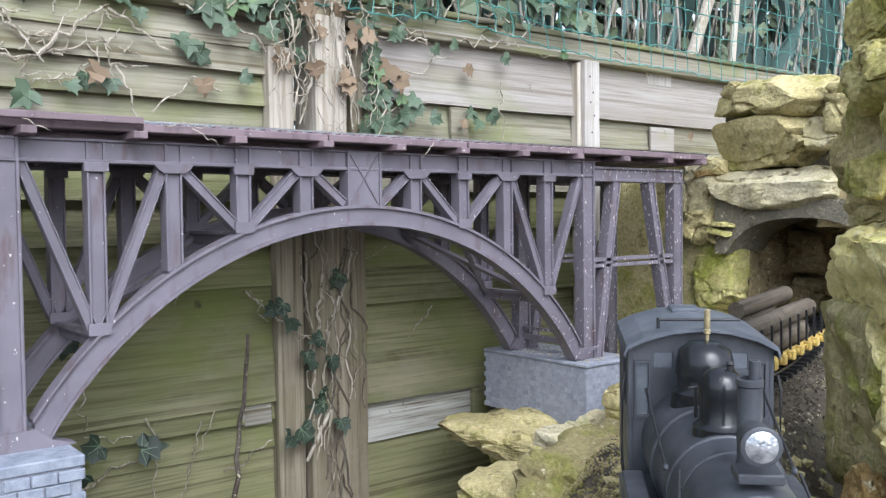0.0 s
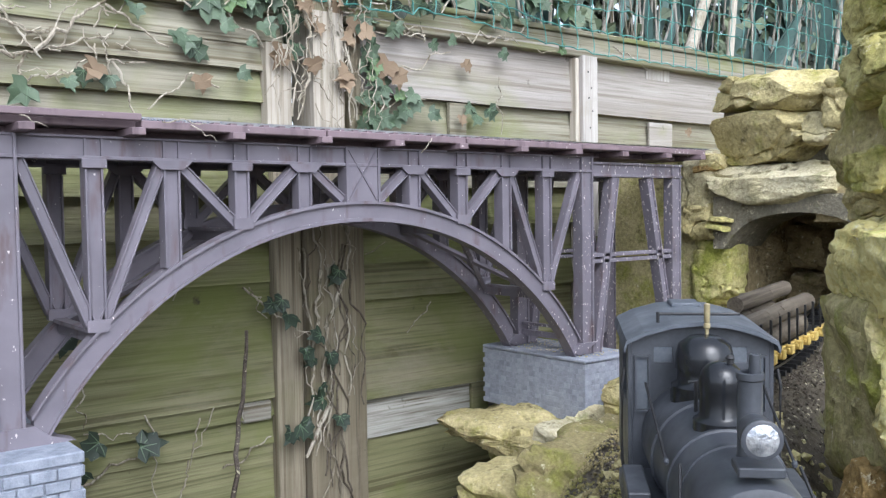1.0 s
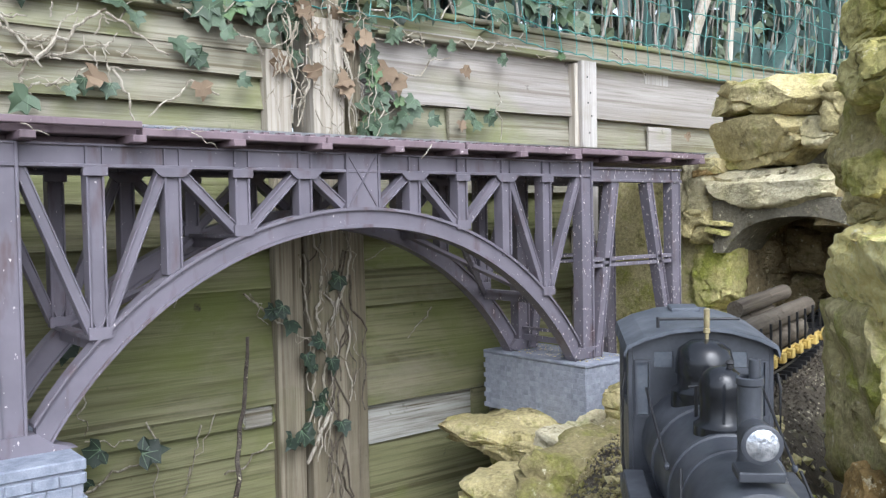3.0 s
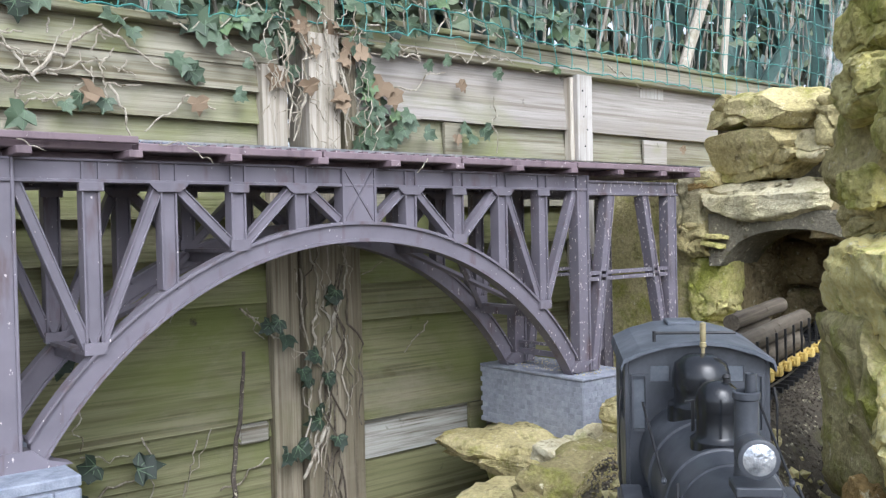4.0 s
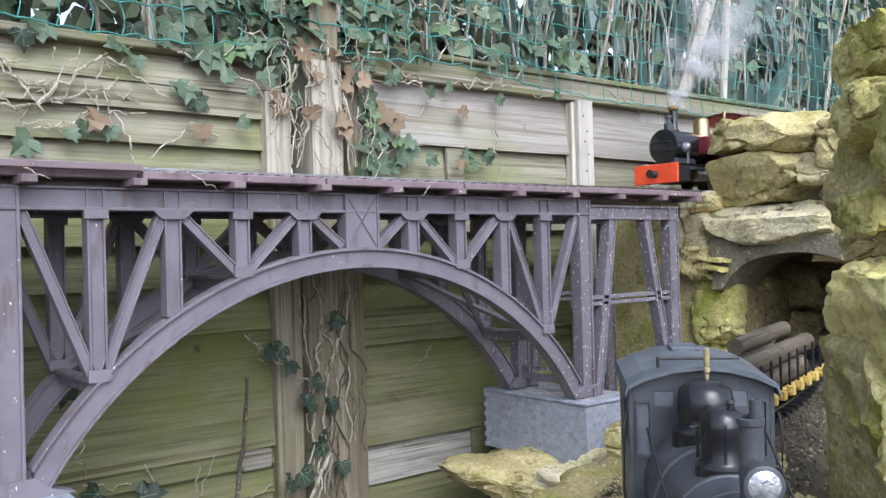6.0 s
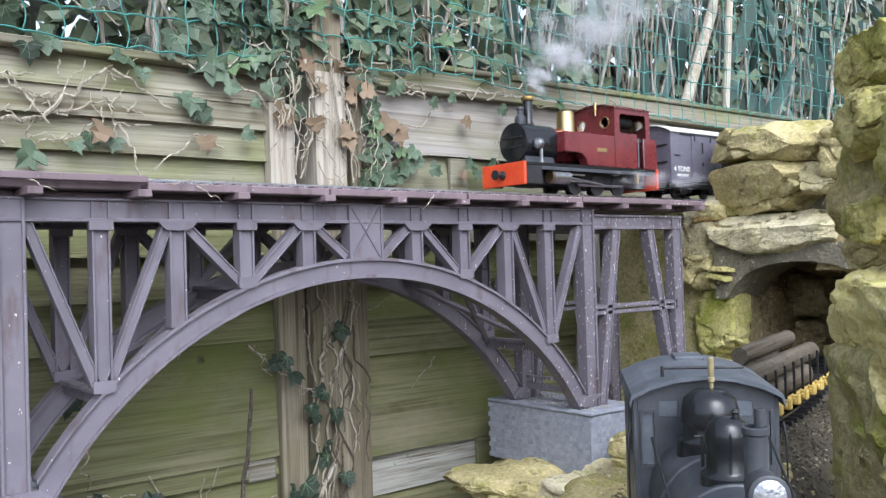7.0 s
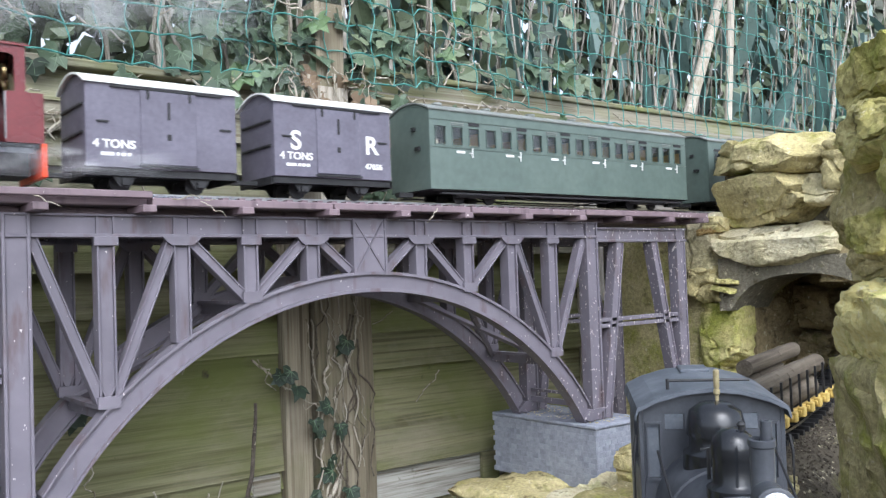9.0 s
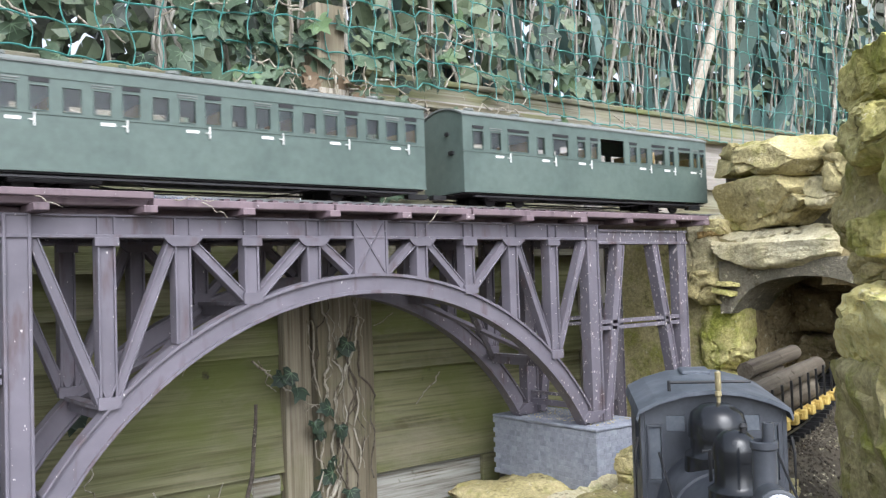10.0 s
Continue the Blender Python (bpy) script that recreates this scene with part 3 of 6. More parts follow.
def build_fence():
    f = thing("fence", "weathered lapped timber garden fence, green with algae below", "fence", kind="structure")
    seed = 0
    left = [0.792, 0.750, 0.704, 0.652, 0.572, 0.490, 0.420, 0.343, 0.142, 0.108, 0.063, -0.16]
    right = [0.814, 0.682, 0.598, 0.510, 0.434, 0.365, 0.297, 0.109, 0.036, -0.16]
    for x0, x1, edges in ((-1.9, 0.74, left), (0.85, 2.9, right), (2.9, 6.5, right)):
        for z1, z0 in zip(edges, edges[1:]):
            seed += 1
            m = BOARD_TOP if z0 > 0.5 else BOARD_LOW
            if x0 > 0.8 and z0 > 0.6:
                m = BOARD_PALE
            if x0 > 0.8 and 0.1 < z1 < 0.12:
                m = BOARD_GREY
            part("board", lapped_board(x0, x1, z0, z1 + 0.002, seed, 1.42 + 0.004 * math.sin(seed * 2.1)), m, f)
    # short packing pieces and a set-back upper strip
    part("board", fresh(1.106, 1.15, 1.398, 1.408, 0.575, 0.678, 0.001), BOARD_TOP, f)
    part("board", fresh(1.735, 1.825, 1.398, 1.405, 0.575, 0.672, 0.001), BOARD_PALE, f)
    part("board", fresh(1.735, 1.83, 1.409, 1.419, 0.777, 0.805, 0.001), WHITE_POST, f)
    part("board", fresh(1.155, 1.20, 1.397, 1.407, 0.0, 0.106, 0.001), BOARD_LOW, f)
    part("board", fresh(0.645, 0.70, 1.399, 1.408, 0.104, 0.138, 0.003), BOARD_GREY, f)
    part("rail", fresh(0.86, 2.9, 1.388, 1.428, 0.805, 0.818, 0.002), BOARD_TOP, f)
    part("rail", fresh(0.86, 2.9, 1.436, 1.452, 0.80, 0.864, 0.002), BOARD_TOP, f)
    part("rail", fresh(0.86, 2.9, 1.428, 1.462, 0.8645, 0.876, 0.002), BOARD_TOP, f)
    part("rail", fresh(-1.9, 0.72, 1.392, 1.43, 0.802, 0.816, 0.002), BOARD_TOP, f)

    def upright(name, x0, x1, y0, y1, z0, z1, mat, seed, label=""):
        bm = bmesh.new()
        rows = []
        for i in range(31):
            z = z0 + (z1 - z0) * i / 30
            w = [0.0022 * noise.noise(Vector((z * 6, seed + k * 5.0, 1))) for k in range(4)]
            rows.append([bm.verts.new(p) for p in ((x0 + w[0], y0 + w[1], z), (x1 + w[2], y0 + w[3], z), (x1 + w[2], y1, z), (x0 + w[0], y1, z))])
        for a, b in zip(rows, rows[1:]):
            for k in range(4):
                bm.faces.new((a[k], a[(k + 1) % 4], b[(k + 1) % 4], b[k]))
        bm.faces.new(rows[0][::-1])
        bm.faces.new(rows[-1])
        bmesh.ops.recalc_face_normals(bm, faces=bm.faces)
        e = [k for k in bm.edges if abs(k.verts[0].co.z - k.verts[1].co.z) > 0.01]
        bmesh.ops.bevel(bm, geom=e, offset=0.002, segments=1, affect="EDGES")
        part(name, bm, mat, f, label)

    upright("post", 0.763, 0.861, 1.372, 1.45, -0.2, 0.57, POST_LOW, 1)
    upright("post", 0.781, 0.843, 1.374, 1.45, 0.571, 0.815, POST, 1.5)
    upright("post", 0.784, 0.840, 1.380, 1.44, 0.816, 0.97, POST_LOW, 1.7)
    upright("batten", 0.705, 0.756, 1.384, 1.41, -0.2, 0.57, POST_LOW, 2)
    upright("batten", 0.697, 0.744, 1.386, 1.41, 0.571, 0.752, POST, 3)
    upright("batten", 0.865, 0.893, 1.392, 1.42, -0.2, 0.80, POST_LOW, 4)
    upright("batten", 1.477, 1.526, 1.378, 1.41, 0.40, 0.806, WHITE_POST, 5, "flaking white-painted batten with nail holes")
    for dx, z in ((0.016, 0.770), (0.026, 0.735), (0.018, 0.712), (0.030, 0.683), (0.022, 0.645)):
        part("nail_hole", lathe(bmesh.new(), [(0.0022, 0), (0.0022, 0.001)], Matrix.Translation((1.477 + dx, 1.3785, z)) @ pose(0, 0, 0, 90), 8), DARK, f)
    upright("batten", 1.464, 1.4765, 1.388, 1.41, -0.2, 0.80, POST, 6)
    upright("batten", 2.88, 2.93, 1.378, 1.41, -0.2, 0.81, POST, 7)


build_fence()


# ---- the rock face with the tunnel ----
def build_rock_face():
    w = thing("rock_face", "dry-laid mossy sandstone rock face with a tunnel mouth", "rock wall", kind="structure")
    rows = [
        ("slab", (1.605, 0.970, 0.681), (0.22, 0.262, 0.072), SAND, 4, 11),
        ("slab", (1.605, 0.976, 0.594), (0.21, 0.205, 0.098), SAND, -3, 12),
        ("stone", (1.586, 0.853, 0.604), (0.16, 0.075, 0.062), PALE, 2, 13),
        ("stone", (1.606, 0.796, 0.645), (0.2, 0.10, 0.10), SAND, 2, 31),
        ("slab", (1.616, 0.962, 0.503), (0.22, 0.285, 0.080), PALE, 0, 14),
        ("stone", (1.594, 1.116, 0.514), (0.14, 0.10, 0.12), PALE, 0, 15),
        ("stone", (1.595, 1.112, 0.431), (0.15, 0.11, 0.076), SAND, 0, 16),
        ("pier_stone", (1.571, 1.092, 0.326), (0.07, 0.095, 0.135), MOSSY, 0, 17),
        ("pier_stone", (1.571, 1.103, 0.190), (0.08, 0.105, 0.135), MOSSY, 0, 18),
        ("stone", (1.544, 1.086, 0.555), (0.06, 0.05, 0.03), SAND, 6, 19),
        ("stone", (1.534, 1.097, 0.540), (0.04, 0.045, 0.016), OCHRE, -8, 20),
        ("stone", (1.627, 0.723, 0.486), (0.2, 0.22, 0.16), BROWN, 0, 21),
        ("stone", (1.628, 0.730, 0.335), (0.2, 0.2, 0.15), BROWN, 0, 22),
        ("stone", (1.629, 0.736, 0.194), (0.22, 0.2, 0.15), GREY, 0, 23),
        ("stone", (1.627, 0.614, 0.662), (0.22, 0.24, 0.18), BROWN, 0, 24),
        ("stone", (1.629, 0.505, 0.425), (0.26, 0.30, 0.30), BROWN, 0, 25),
        ("stone", (1.630, 0.517, 0.154), (0.26, 0.30, 0.30), GREY, 0, 26),
        ("slate", (1.517, 1.052, 0.437), (0.03, 0.05, 0.010), MOSSY, 3, 27),
        ("slate", (1.517, 1.059, 0.422), (0.03, 0.05, 0.010), MOSSY, 12, 28),
        ("stone", (1.567, 0.840, 0.442), (0.05, 0.06, 0.022), BROWN, 0, 29),
    ]
    for name, at, size, mat, tilt, seed in rows:
        rock(name, "", at, size, seed, mat, (tilt, 0, 0), w, cuts=6, rough=0.035, n=9.0)
    # cement lintel with an arched soffit
    ys = [0.70, 1.075]
    n = 16
    arch = [(ys[0] + (ys[1] - ys[0]) * i / n) for i in range(n + 1)]
    soffit = [(y, 0.388 + 0.062 * math.sqrt(max(0.0, 1 - ((y - 0.895) / 0.14) ** 2)) if abs(y - 0.895) < 0.14 else 0.378) for y in arch]
    bm = prism(bmesh.new(), [(ys[0], 0.483), *soffit, (ys[1], 0.483)], 1.525, 1.66, "x")
    part("lintel", bm, MORTAR, w, "rough cement lintel over the tunnel")
    part("backing", fresh(1.61, 1.95, 1.05, 1.10, -0.1, 0.56), TUNNEL_SHADE, w)
    part("backing", fresh(1.60, 1.67, 0.82, 1.10, 0.448, 0.713), MORTAR, w)
    # stones along the inside of the tunnel, its gloom put into their colour
    for i, (x, y, z, sx, sy, sz) in enumerate(((1.86, 1.03, 0.28, 0.2, 0.12, 0.10), (1.88, 0.90, 0.28, 0.16, 0.16, 0.11), (1.86, 1.02, 0.38, 0.2, 0.12, 0.09), (1.88, 0.88, 0.385, 0.16, 0.2, 0.085), (1.86, 0.75, 0.33, 0.2, 0.14, 0.2), (1.88, 0.95, 0.47, 0.2, 0.4, 0.08), (1.74, 1.085, 0.27, 0.16, 0.08, 0.1), (1.74, 1.085, 0.37, 0.18, 0.08, 0.08))):
        rock("tunnel_stone", "", (x, y, z + -0.007), (sx, sy, sz), 60 + i, TUNNEL_SHADE, (0, 0, 0), w, cuts=4)
    # unseen walls added at the back and right to keep light out
    part("backing", fresh(2.0, 2.1, 0.3, 1.10, -0.1, 0.54), TUNNEL_SHADE, w)
    part("backing", fresh(1.66, 2.0, 0.45, 0.60, -0.1, 0.54), TUNNEL_SHADE, w)
    part("tunnel_roof", fresh(1.66, 2.2, 0.55, 1.10, 0.483, 0.533), TUNNEL_SHADE, w)


build_rock_face()


def build_embankment():
    bm = bmesh.new()
    for x0, x1 in ((1.55, 2.4), (2.4, 4.2), (4.2, 6.6)):
        box(bm, x0, x1, 1.10, 1.40, -0.3, 0.571)
    bmesh.ops.subdivide_edges(bm, edges=bm.edges, cuts=5)
    for v in bm.verts:
        if v.co.z < 0.55:
            v.co.y += 0.02 * noise.noise(v.co * 9)
    single("embankment", bm, GREY, "earth and cement bank carrying the upper track", "embankment", kind="structure")


build_embankment()

COLUMN = [
    ("pale", (0.913, 0.429, 0.659), (0.094, 0.160, 0.066)),
    ("pale", (0.890, 0.420, 0.600), (0.096, 0.180, 0.076)),
    ("brown", (0.969, 0.450, 0.527), (0.113, 0.200, 0.132)),
    ("pale", (0.880, 0.455, 0.497), (0.038, 0.070, 0.045)),
    ("brown", (0.967, 0.464, 0.462), (0.097, 0.140, 0.052)),
    ("moss", (0.892, 0.426, 0.395), (0.106, 0.200, 0.113)),
    ("grey", (0.934, 0.445, 0.246), (0.138, 0.220, 0.24)),
    ("moss", (0.792, 0.349, 0.269), (0.076, 0.120, 0.155)),
    ("ochre", (0.805, 0.422, 0.180), (0.03, 0.05, 0.08)),
    ("pale", (0.834, 0.372, 0.568), (0.064, 0.100, 0.101)),
    ("brown", (0.959, 0.364, 0.466), (0.16, 0.16, 0.30)),
    ("grey", (0.960, 0.359, 0.143), (0.22, 0.2, 0.40)),
]


def build_column():
    w = thing("rock_pillar", "stacked mossy sandstone boulders beside the track", "rock pile")
    kinds = {"brown": SAND, "pale": MOSSY, "moss": LIME, "grey": GREY, "ochre": OCHRE}
    for i, (k, at, size) in enumerate(COLUMN):
        rock("boulder", "", at, size, 100 + i, kinds[k], (0, 0, -39), w, n=6.0, rough=0.06, cuts=14, bite=(0.70, 0.95))


build_column()

# slabs and stones between the far plinth and the engine
rock("ledge_slab", "mossy yellow sandstone slab under the grey plinth", (1.150, 1.153, 0.057), (0.36, 0.36, 0.055), 201, SAND, (0, 2, 8))
rock("ledge_stone", "pale flat sandstone beside the plinth", (1.091, 1.006, 0.082), (0.25, 0.12, 0.06), 202, PALE, (4, -3, 12))
rock("ledge_stone", "mossy sandstone block behind the engine cab", (1.147, 0.948, 0.141), (0.16, 0.1, 0.1), 203, SAND, (0, 0, 20))
rock("mossy_slab", "broad moss-covered sandstone slab beside the engine", (0.947, 0.820, 0.073), (0.44, 0.28, 0.12), 204, SAND, (-8, 0, 12), cuts=5)
rock("mossy_slab", "moss-covered earthy sandstone slab beside the engine", (0.873, 0.738, 0.107), (0.42, 0.22, 0.15), 207, MOSS, (-7, 3, 22), cuts=5)
rock("small_stone", "small pale stone at the slab's foot", (0.666, 0.822, 0.001), (0.07, 0.06, 0.05), 205, PALE)
rock("support_stone", "grey stone propping the sandstone ledge", (1.205, 1.198, -0.049), (0.24, 0.24, 0.19), 206, GREY)


# ---- the train on the bridge ----
TRAIN_Y = 1.19
GAUGE = 0.0225


def wheel(name, parent, x, y, r, mat=None):
    w = lathe(bmesh.new(), [(r * 0.3, -0.0035), (r, -0.003), (r, 0.002), (r * 1.1, 0.0022), (r * 1.1, 0.0035), (r * 0.3, 0.004)], Matrix.Translation((x, y, r)) @ pose(0, 0, 0, 90 if y < 0 else -90), 18)
    ob = part(name, w, mat or DARK, parent)
    return ob


def build_red_engine():
    e = thing("red_tank_engine", "maroon model side-tank steam engine with orange buffer beam", "model locomotive")
    fr = part("frame", fresh(0.004, 0.345, -0.030, 0.030, 0.016, 0.044), DARK, e)
    part("running_plate", fresh(-0.0098, 0.352, -0.054, 0.054, 0.0465, 0.0525, 0.0008), GLOSS, e)
    part("valance", box(fresh(0.03, 0.345, -0.054, -0.051, 0.040, 0.0464), 0.03, 0.345, 0.051, 0.054, 0.040, 0.0464), BLACK, fr)
    part("buffer_beam", fresh(-0.016, -0.010, -0.056, 0.056, 0.012, 0.053, 0.001), ORANGE, e, "orange-red front buffer beam")
    part("side_beam", fresh(-0.0098, 0.030, -0.0545, -0.050, 0.014, 0.0462, 0.0006), DARK, e)
    part("side_beam", fresh(-0.0098, 0.030, 0.050, 0.0545, 0.014, 0.0462, 0.0006), DARK, e)
    part("rear_beam", fresh(0.3525, 0.359, -0.056, 0.056, 0.012, 0.053, 0.001), ORANGE, e, "orange-red rear buffer beam")
    m = Matrix.Translation((-0.016, 0, 0.032)) @ pose(0, 0, 0, 0, -90)
    part("buffer", lathe(bmesh.new(), [(0.008, 0), (0.007, 0.004), (0.004, 0.006), (0.004, 0.016), (0.009, 0.0165), (0.009, 0.020)], m, 16), DARK, e)
    axis = Matrix.Translation((0.012, 0, 0.093)) @ pose(0, 0, 0, 0, 90)
    part("smokebox", lathe(bmesh.new(), [(0.020, -0.004), (0.030, -0.0005), (0.036, 0), (0.0365, 0.003), (0.0355, 0.004), (0.0355, 0.085), (0.034, 0.086)], axis, 36), GLOSS, e, smooth=True)
    part("smokebox_saddle", prism(bmesh.new(), [(-0.028, 0.0526), (0.028, 0.0526), (0.022, 0.075), (-0.022, 0.075)], 0.018, 0.09, "x"), BLACK, e)
    part("door_strap", box(fresh(0.006, 0.009, -0.026, 0.026, 0.100, 0.103), 0.006, 0.009, -0.026, 0.026, 0.083, 0.086), DARK, e)
    part("boiler", lathe(bmesh.new(), [(0.033, 0.086), (0.033, 0.22)], axis, 32), RED, e, smooth=True)
    ch = Matrix.Translation((0.052, 0, 0.122))
    part("chimney", lathe(bmesh.new(), [(0.017, 0), (0.012, 0.006), (0.0085, 0.012), (0.0085, 0.050), (0.0105, 0.051), (0.0105, 0.058), (0.0075, 0.0585), (0.007, 0.04)], ch, 24), GLOSS, e, smooth=True)
    part("chimney_cap", lathe(bmesh.new(), [(0.0108, 0.0510), (0.0120, 0.053), (0.0120, 0.057), (0.0110, 0.0587)], ch, 24), OLD_BRASS, e, "dull brass chimney cap", True)
    part("lubricator", lathe(bmesh.new(), [(0.009, 0), (0.010, 0.004), (0.010, 0.014), (0.005, 0.019), (0.005, 0.026), (0.007, 0.028), (0.007, 0.033)], Matrix.Translation((0.026, -0.006, 0.126)), 16), BLACK, e, smooth=True)
    for s in (-1, 1):
        y0, y1 = sorted((s * 0.034, s * 0.0545))
        t = prism(bmesh.new(), [(0.090, 0.076), (0.090, 0.113), (0.230, 0.113), (0.230, 0.0526), (0.152, 0.0526), (0.146, 0.066), (0.136, 0.074), (0.122, 0.076)], y0, y1)
        bmesh.ops.bevel(t, geom=t.edges[:], offset=0.0012, segments=2, affect="EDGES")
        part("side_tank", t, RED, e)
        if s < 0:
            part("name_plate", fresh(0.178, 0.205, -0.0556, -0.0544, 0.080, 0.087, 0.0003), BRASS, e, "small brass name plate")
        # cab side around its opening, the doorway left free
        y0, y1 = sorted((s * 0.0515, s * 0.0545))
        edge = [(0.2305, 0.0526), (0.296, 0.0526), (0.296, 0.120), (0.251, 0.120), (0.2468, 0.1218), (0.245, 0.126), (0.245, 0.152), (0.2468, 0.1562), (0.251, 0.158), (0.318, 0.158), (0.3222, 0.1562), (0.324, 0.152), (0.324, 0.113), (0.314, 0.113), (0.314, 0.0526), (0.356, 0.0526), (0.356, 0.113), (0.336, 0.113), (0.336, 0.168), (0.2305, 0.168)]
        t = prism(bmesh.new(), edge, y0, y1)
        part("cab_side", t, RED, e)
        part("handrail", tube(tube(bmesh.new(), [(0.297, s * 0.0565, 0.056), (0.297, s * 0.0565, 0.112)], 0.0011), [(0.313, s * 0.0565, 0.056), (0.313, s * 0.0565, 0.112)], 0.0011), STEEL, e)
        part("cylinder", lathe(bmesh.new(), [(0.009, 0), (0.0125, 0.001), (0.0125, 0.044), (0.009, 0.045)], Matrix.Translation((0.060, s * 0.045, 0.028)) @ pose(0, 0, 0, 0, 90), 18), STEEL, e, smooth=True)
        part("cylinder_cover", lathe(bmesh.new(), [(0.008, 0), (0.0115, 0.0005), (0.0115, 0.003)], Matrix.Translation((0.0565, s * 0.045, 0.028)) @ pose(0, 0, 0, 0, 90), 18), BRASS, e)
        part("slide_bar", box(fresh(0.105, 0.15, s * 0.045 - 0.002, s * 0.045 + 0.002, 0.033, 0.036), 0.105, 0.15, s * 0.045 - 0.002, s * 0.045 + 0.002, 0.021, 0.0235), STEEL, e)
        part("coupling_rod", tube(bmesh.new(), [(0.135, s * 0.041, 0.0165), (0.262, s * 0.041, 0.0165)], 0.0028, 6), STEEL, e)
        part("connecting_rod", tube(bmesh.new(), [(0.112, s * 0.046, 0.028), (0.20, s * 0.044, 0.018)], 0.0026, 6), STEEL, e)
        for x in (0.137, 0.198, 0.259):
            wheel("wheel", e, x, s * 0.030, 0.0175)
        part("whistle_valve", tube(bmesh.new(), [(0.290, s * 0.0565, 0.022), (0.290, s * 0.0565, 0.042)], 0.003, 8), BRASS, e)
    part("dome", lathe(bmesh.new(), [(0.0195, 0), (0.0178, 0.003), (0.0176, 0.040), (0.0160, 0.048), (0.010, 0.053), (0.001, 0.0545)], Matrix.Translation((0.152, 0, 0.112)), 28), BRASS, e, "polished brass dome", True)
    part("tank_top", fresh(0.10, 0.231, -0.033, 0.033, 0.106, 0.1125), RED, e)
    part("safety_valve", lathe(bmesh.new(), [(0.005, 0), (0.006, 0.008), (0.003, 0.012), (0.004, 0.020)], Matrix.Translation((0.195, 0.004, 0.112)), 12), BRASS, e, smooth=True)
    # front plate of the cab, with two round windows
    for x, z0 in ((0.2305, 0.0526), (0.3325, 0.115)):
        bm = bmesh.new()
        top = [(-0.0514, 0.168), (-0.036, 0.1735), (-0.012, 0.1765), (0.012, 0.1765), (0.036, 0.1735), (0.0514, 0.168)]
        ring = [[(s * 0.030 + 0.0105 * math.cos(a), 0.142 + 0.0105 * math.sin(a)) for a in [2 * math.pi * k / 16 for k in range(16)]] for s in (-1, 1)]
        outer = [bm.verts.new((x, y, z)) for y, z in [(-0.0514, z0), *top, (0.0514, z0)]]
        edges = [bm.edges.new((outer[i], outer[(i + 1) % len(outer)])) for i in range(len(outer))]
        for r in ring:
            v = [bm.verts.new((x, y, z)) for y, z in r]
            edges += [bm.edges.new((v[i], v[(i + 1) % 16])) for i in range(16)]
        bmesh.ops.triangle_fill(bm, edges=edges, use_beauty=True)
        ext = bmesh.ops.extrude_face_region(bm, geom=bm.faces[:])
        bmesh.ops.translate(bm, vec=(0.003, 0, 0), verts=[v for v in ext["geom"] if isinstance(v, bmesh.types.BMVert)])
        bmesh.ops.recalc_face_normals(bm, faces=bm.faces)
        part("cab_plate", bm, RED, e)
        for s in (-1, 1):
            pts = [(x - 0.0006, s * 0.030 + 0.0108 * math.cos(2 * math.pi * k / 20), 0.142 + 0.0108 * math.sin(2 * math.pi * k / 20)) for k in range(21)]
            part("window_ring", tube(bmesh.new(), pts, 0.0016, 6), BRASS, e)
    roof = [(-0.057, 0.1675), (-0.036, 0.1750), (-0.012, 0.1782), (0.012, 0.1782), (0.036, 0.1750), (0.057, 0.1675), (0.057, 0.1690), (0.036, 0.1768), (0.012, 0.1800), (-0.012, 0.1800), (-0.036, 0.1768), (-0.057, 0.1690)]
    part("cab_roof", prism(bmesh.new(), roof, 0.226, 0.341, "x"), RED, e)
    part("bunker_back", fresh(0.353, 0.356, -0.051, 0.051, 0.0526, 0.113), RED, e)
    part("gas_bottle", lathe(bmesh.new(), [(0.004, 0), (0.012, 0.004), (0.012, 0.05), (0.005, 0.054)], Matrix.Translation((0.262, -0.02, 0.148)) @ pose(0, 0, 0, 0, 90), 16), DARK, e, smooth=True)
    part("gauge", lathe(bmesh.new(), [(0.008, 0), (0.010, 0.001), (0.010, 0.004), (0.008, 0.005)], Matrix.Translation((0.314, -0.03, 0.140)) @ pose(0, 0, 0, 0, 90), 16), BRASS, e)
    part("backhead", fresh(0.236, 0.25, -0.033, 0.033, 0.0526, 0.128, 0.003), DARK, e)
    part("whistle", lathe(bmesh.new(), [(0.0022, 0), (0.0022, 0.01), (0.0034, 0.011), (0.0034, 0.026), (0.001, 0.028)], Matrix.Translation((0.224, -0.012, 0.157)), 10), BRASS, e, "brass whistle", True)
    hl = part("headlamp", lathe(bmesh.new(), [(0.005, 0), (0.010, 0.004), (0.0105, 0.012), (0.0095, 0.013)], Matrix.Translation((0.044, -0.042, 0.088)) @ pose(0, 0, 0, 0, -90), 20), STEEL, e, "bright steel headlamp", True)
    part("headlamp_glass", lathe(bmesh.new(), [(0.0094, 0.0125), (0.006, 0.0150), (0.001, 0.0158)], Matrix.Translation((0.044, -0.042, 0.088)) @ pose(0, 0, 0, 0, -90), 20), GLASS, hl, "", True)
    part("lamp_bracket", tube(bmesh.new(), [(0.042, -0.042, 0.0526), (0.042, -0.042, 0.080)], 0.003, 8), STEEL, e)
    return e


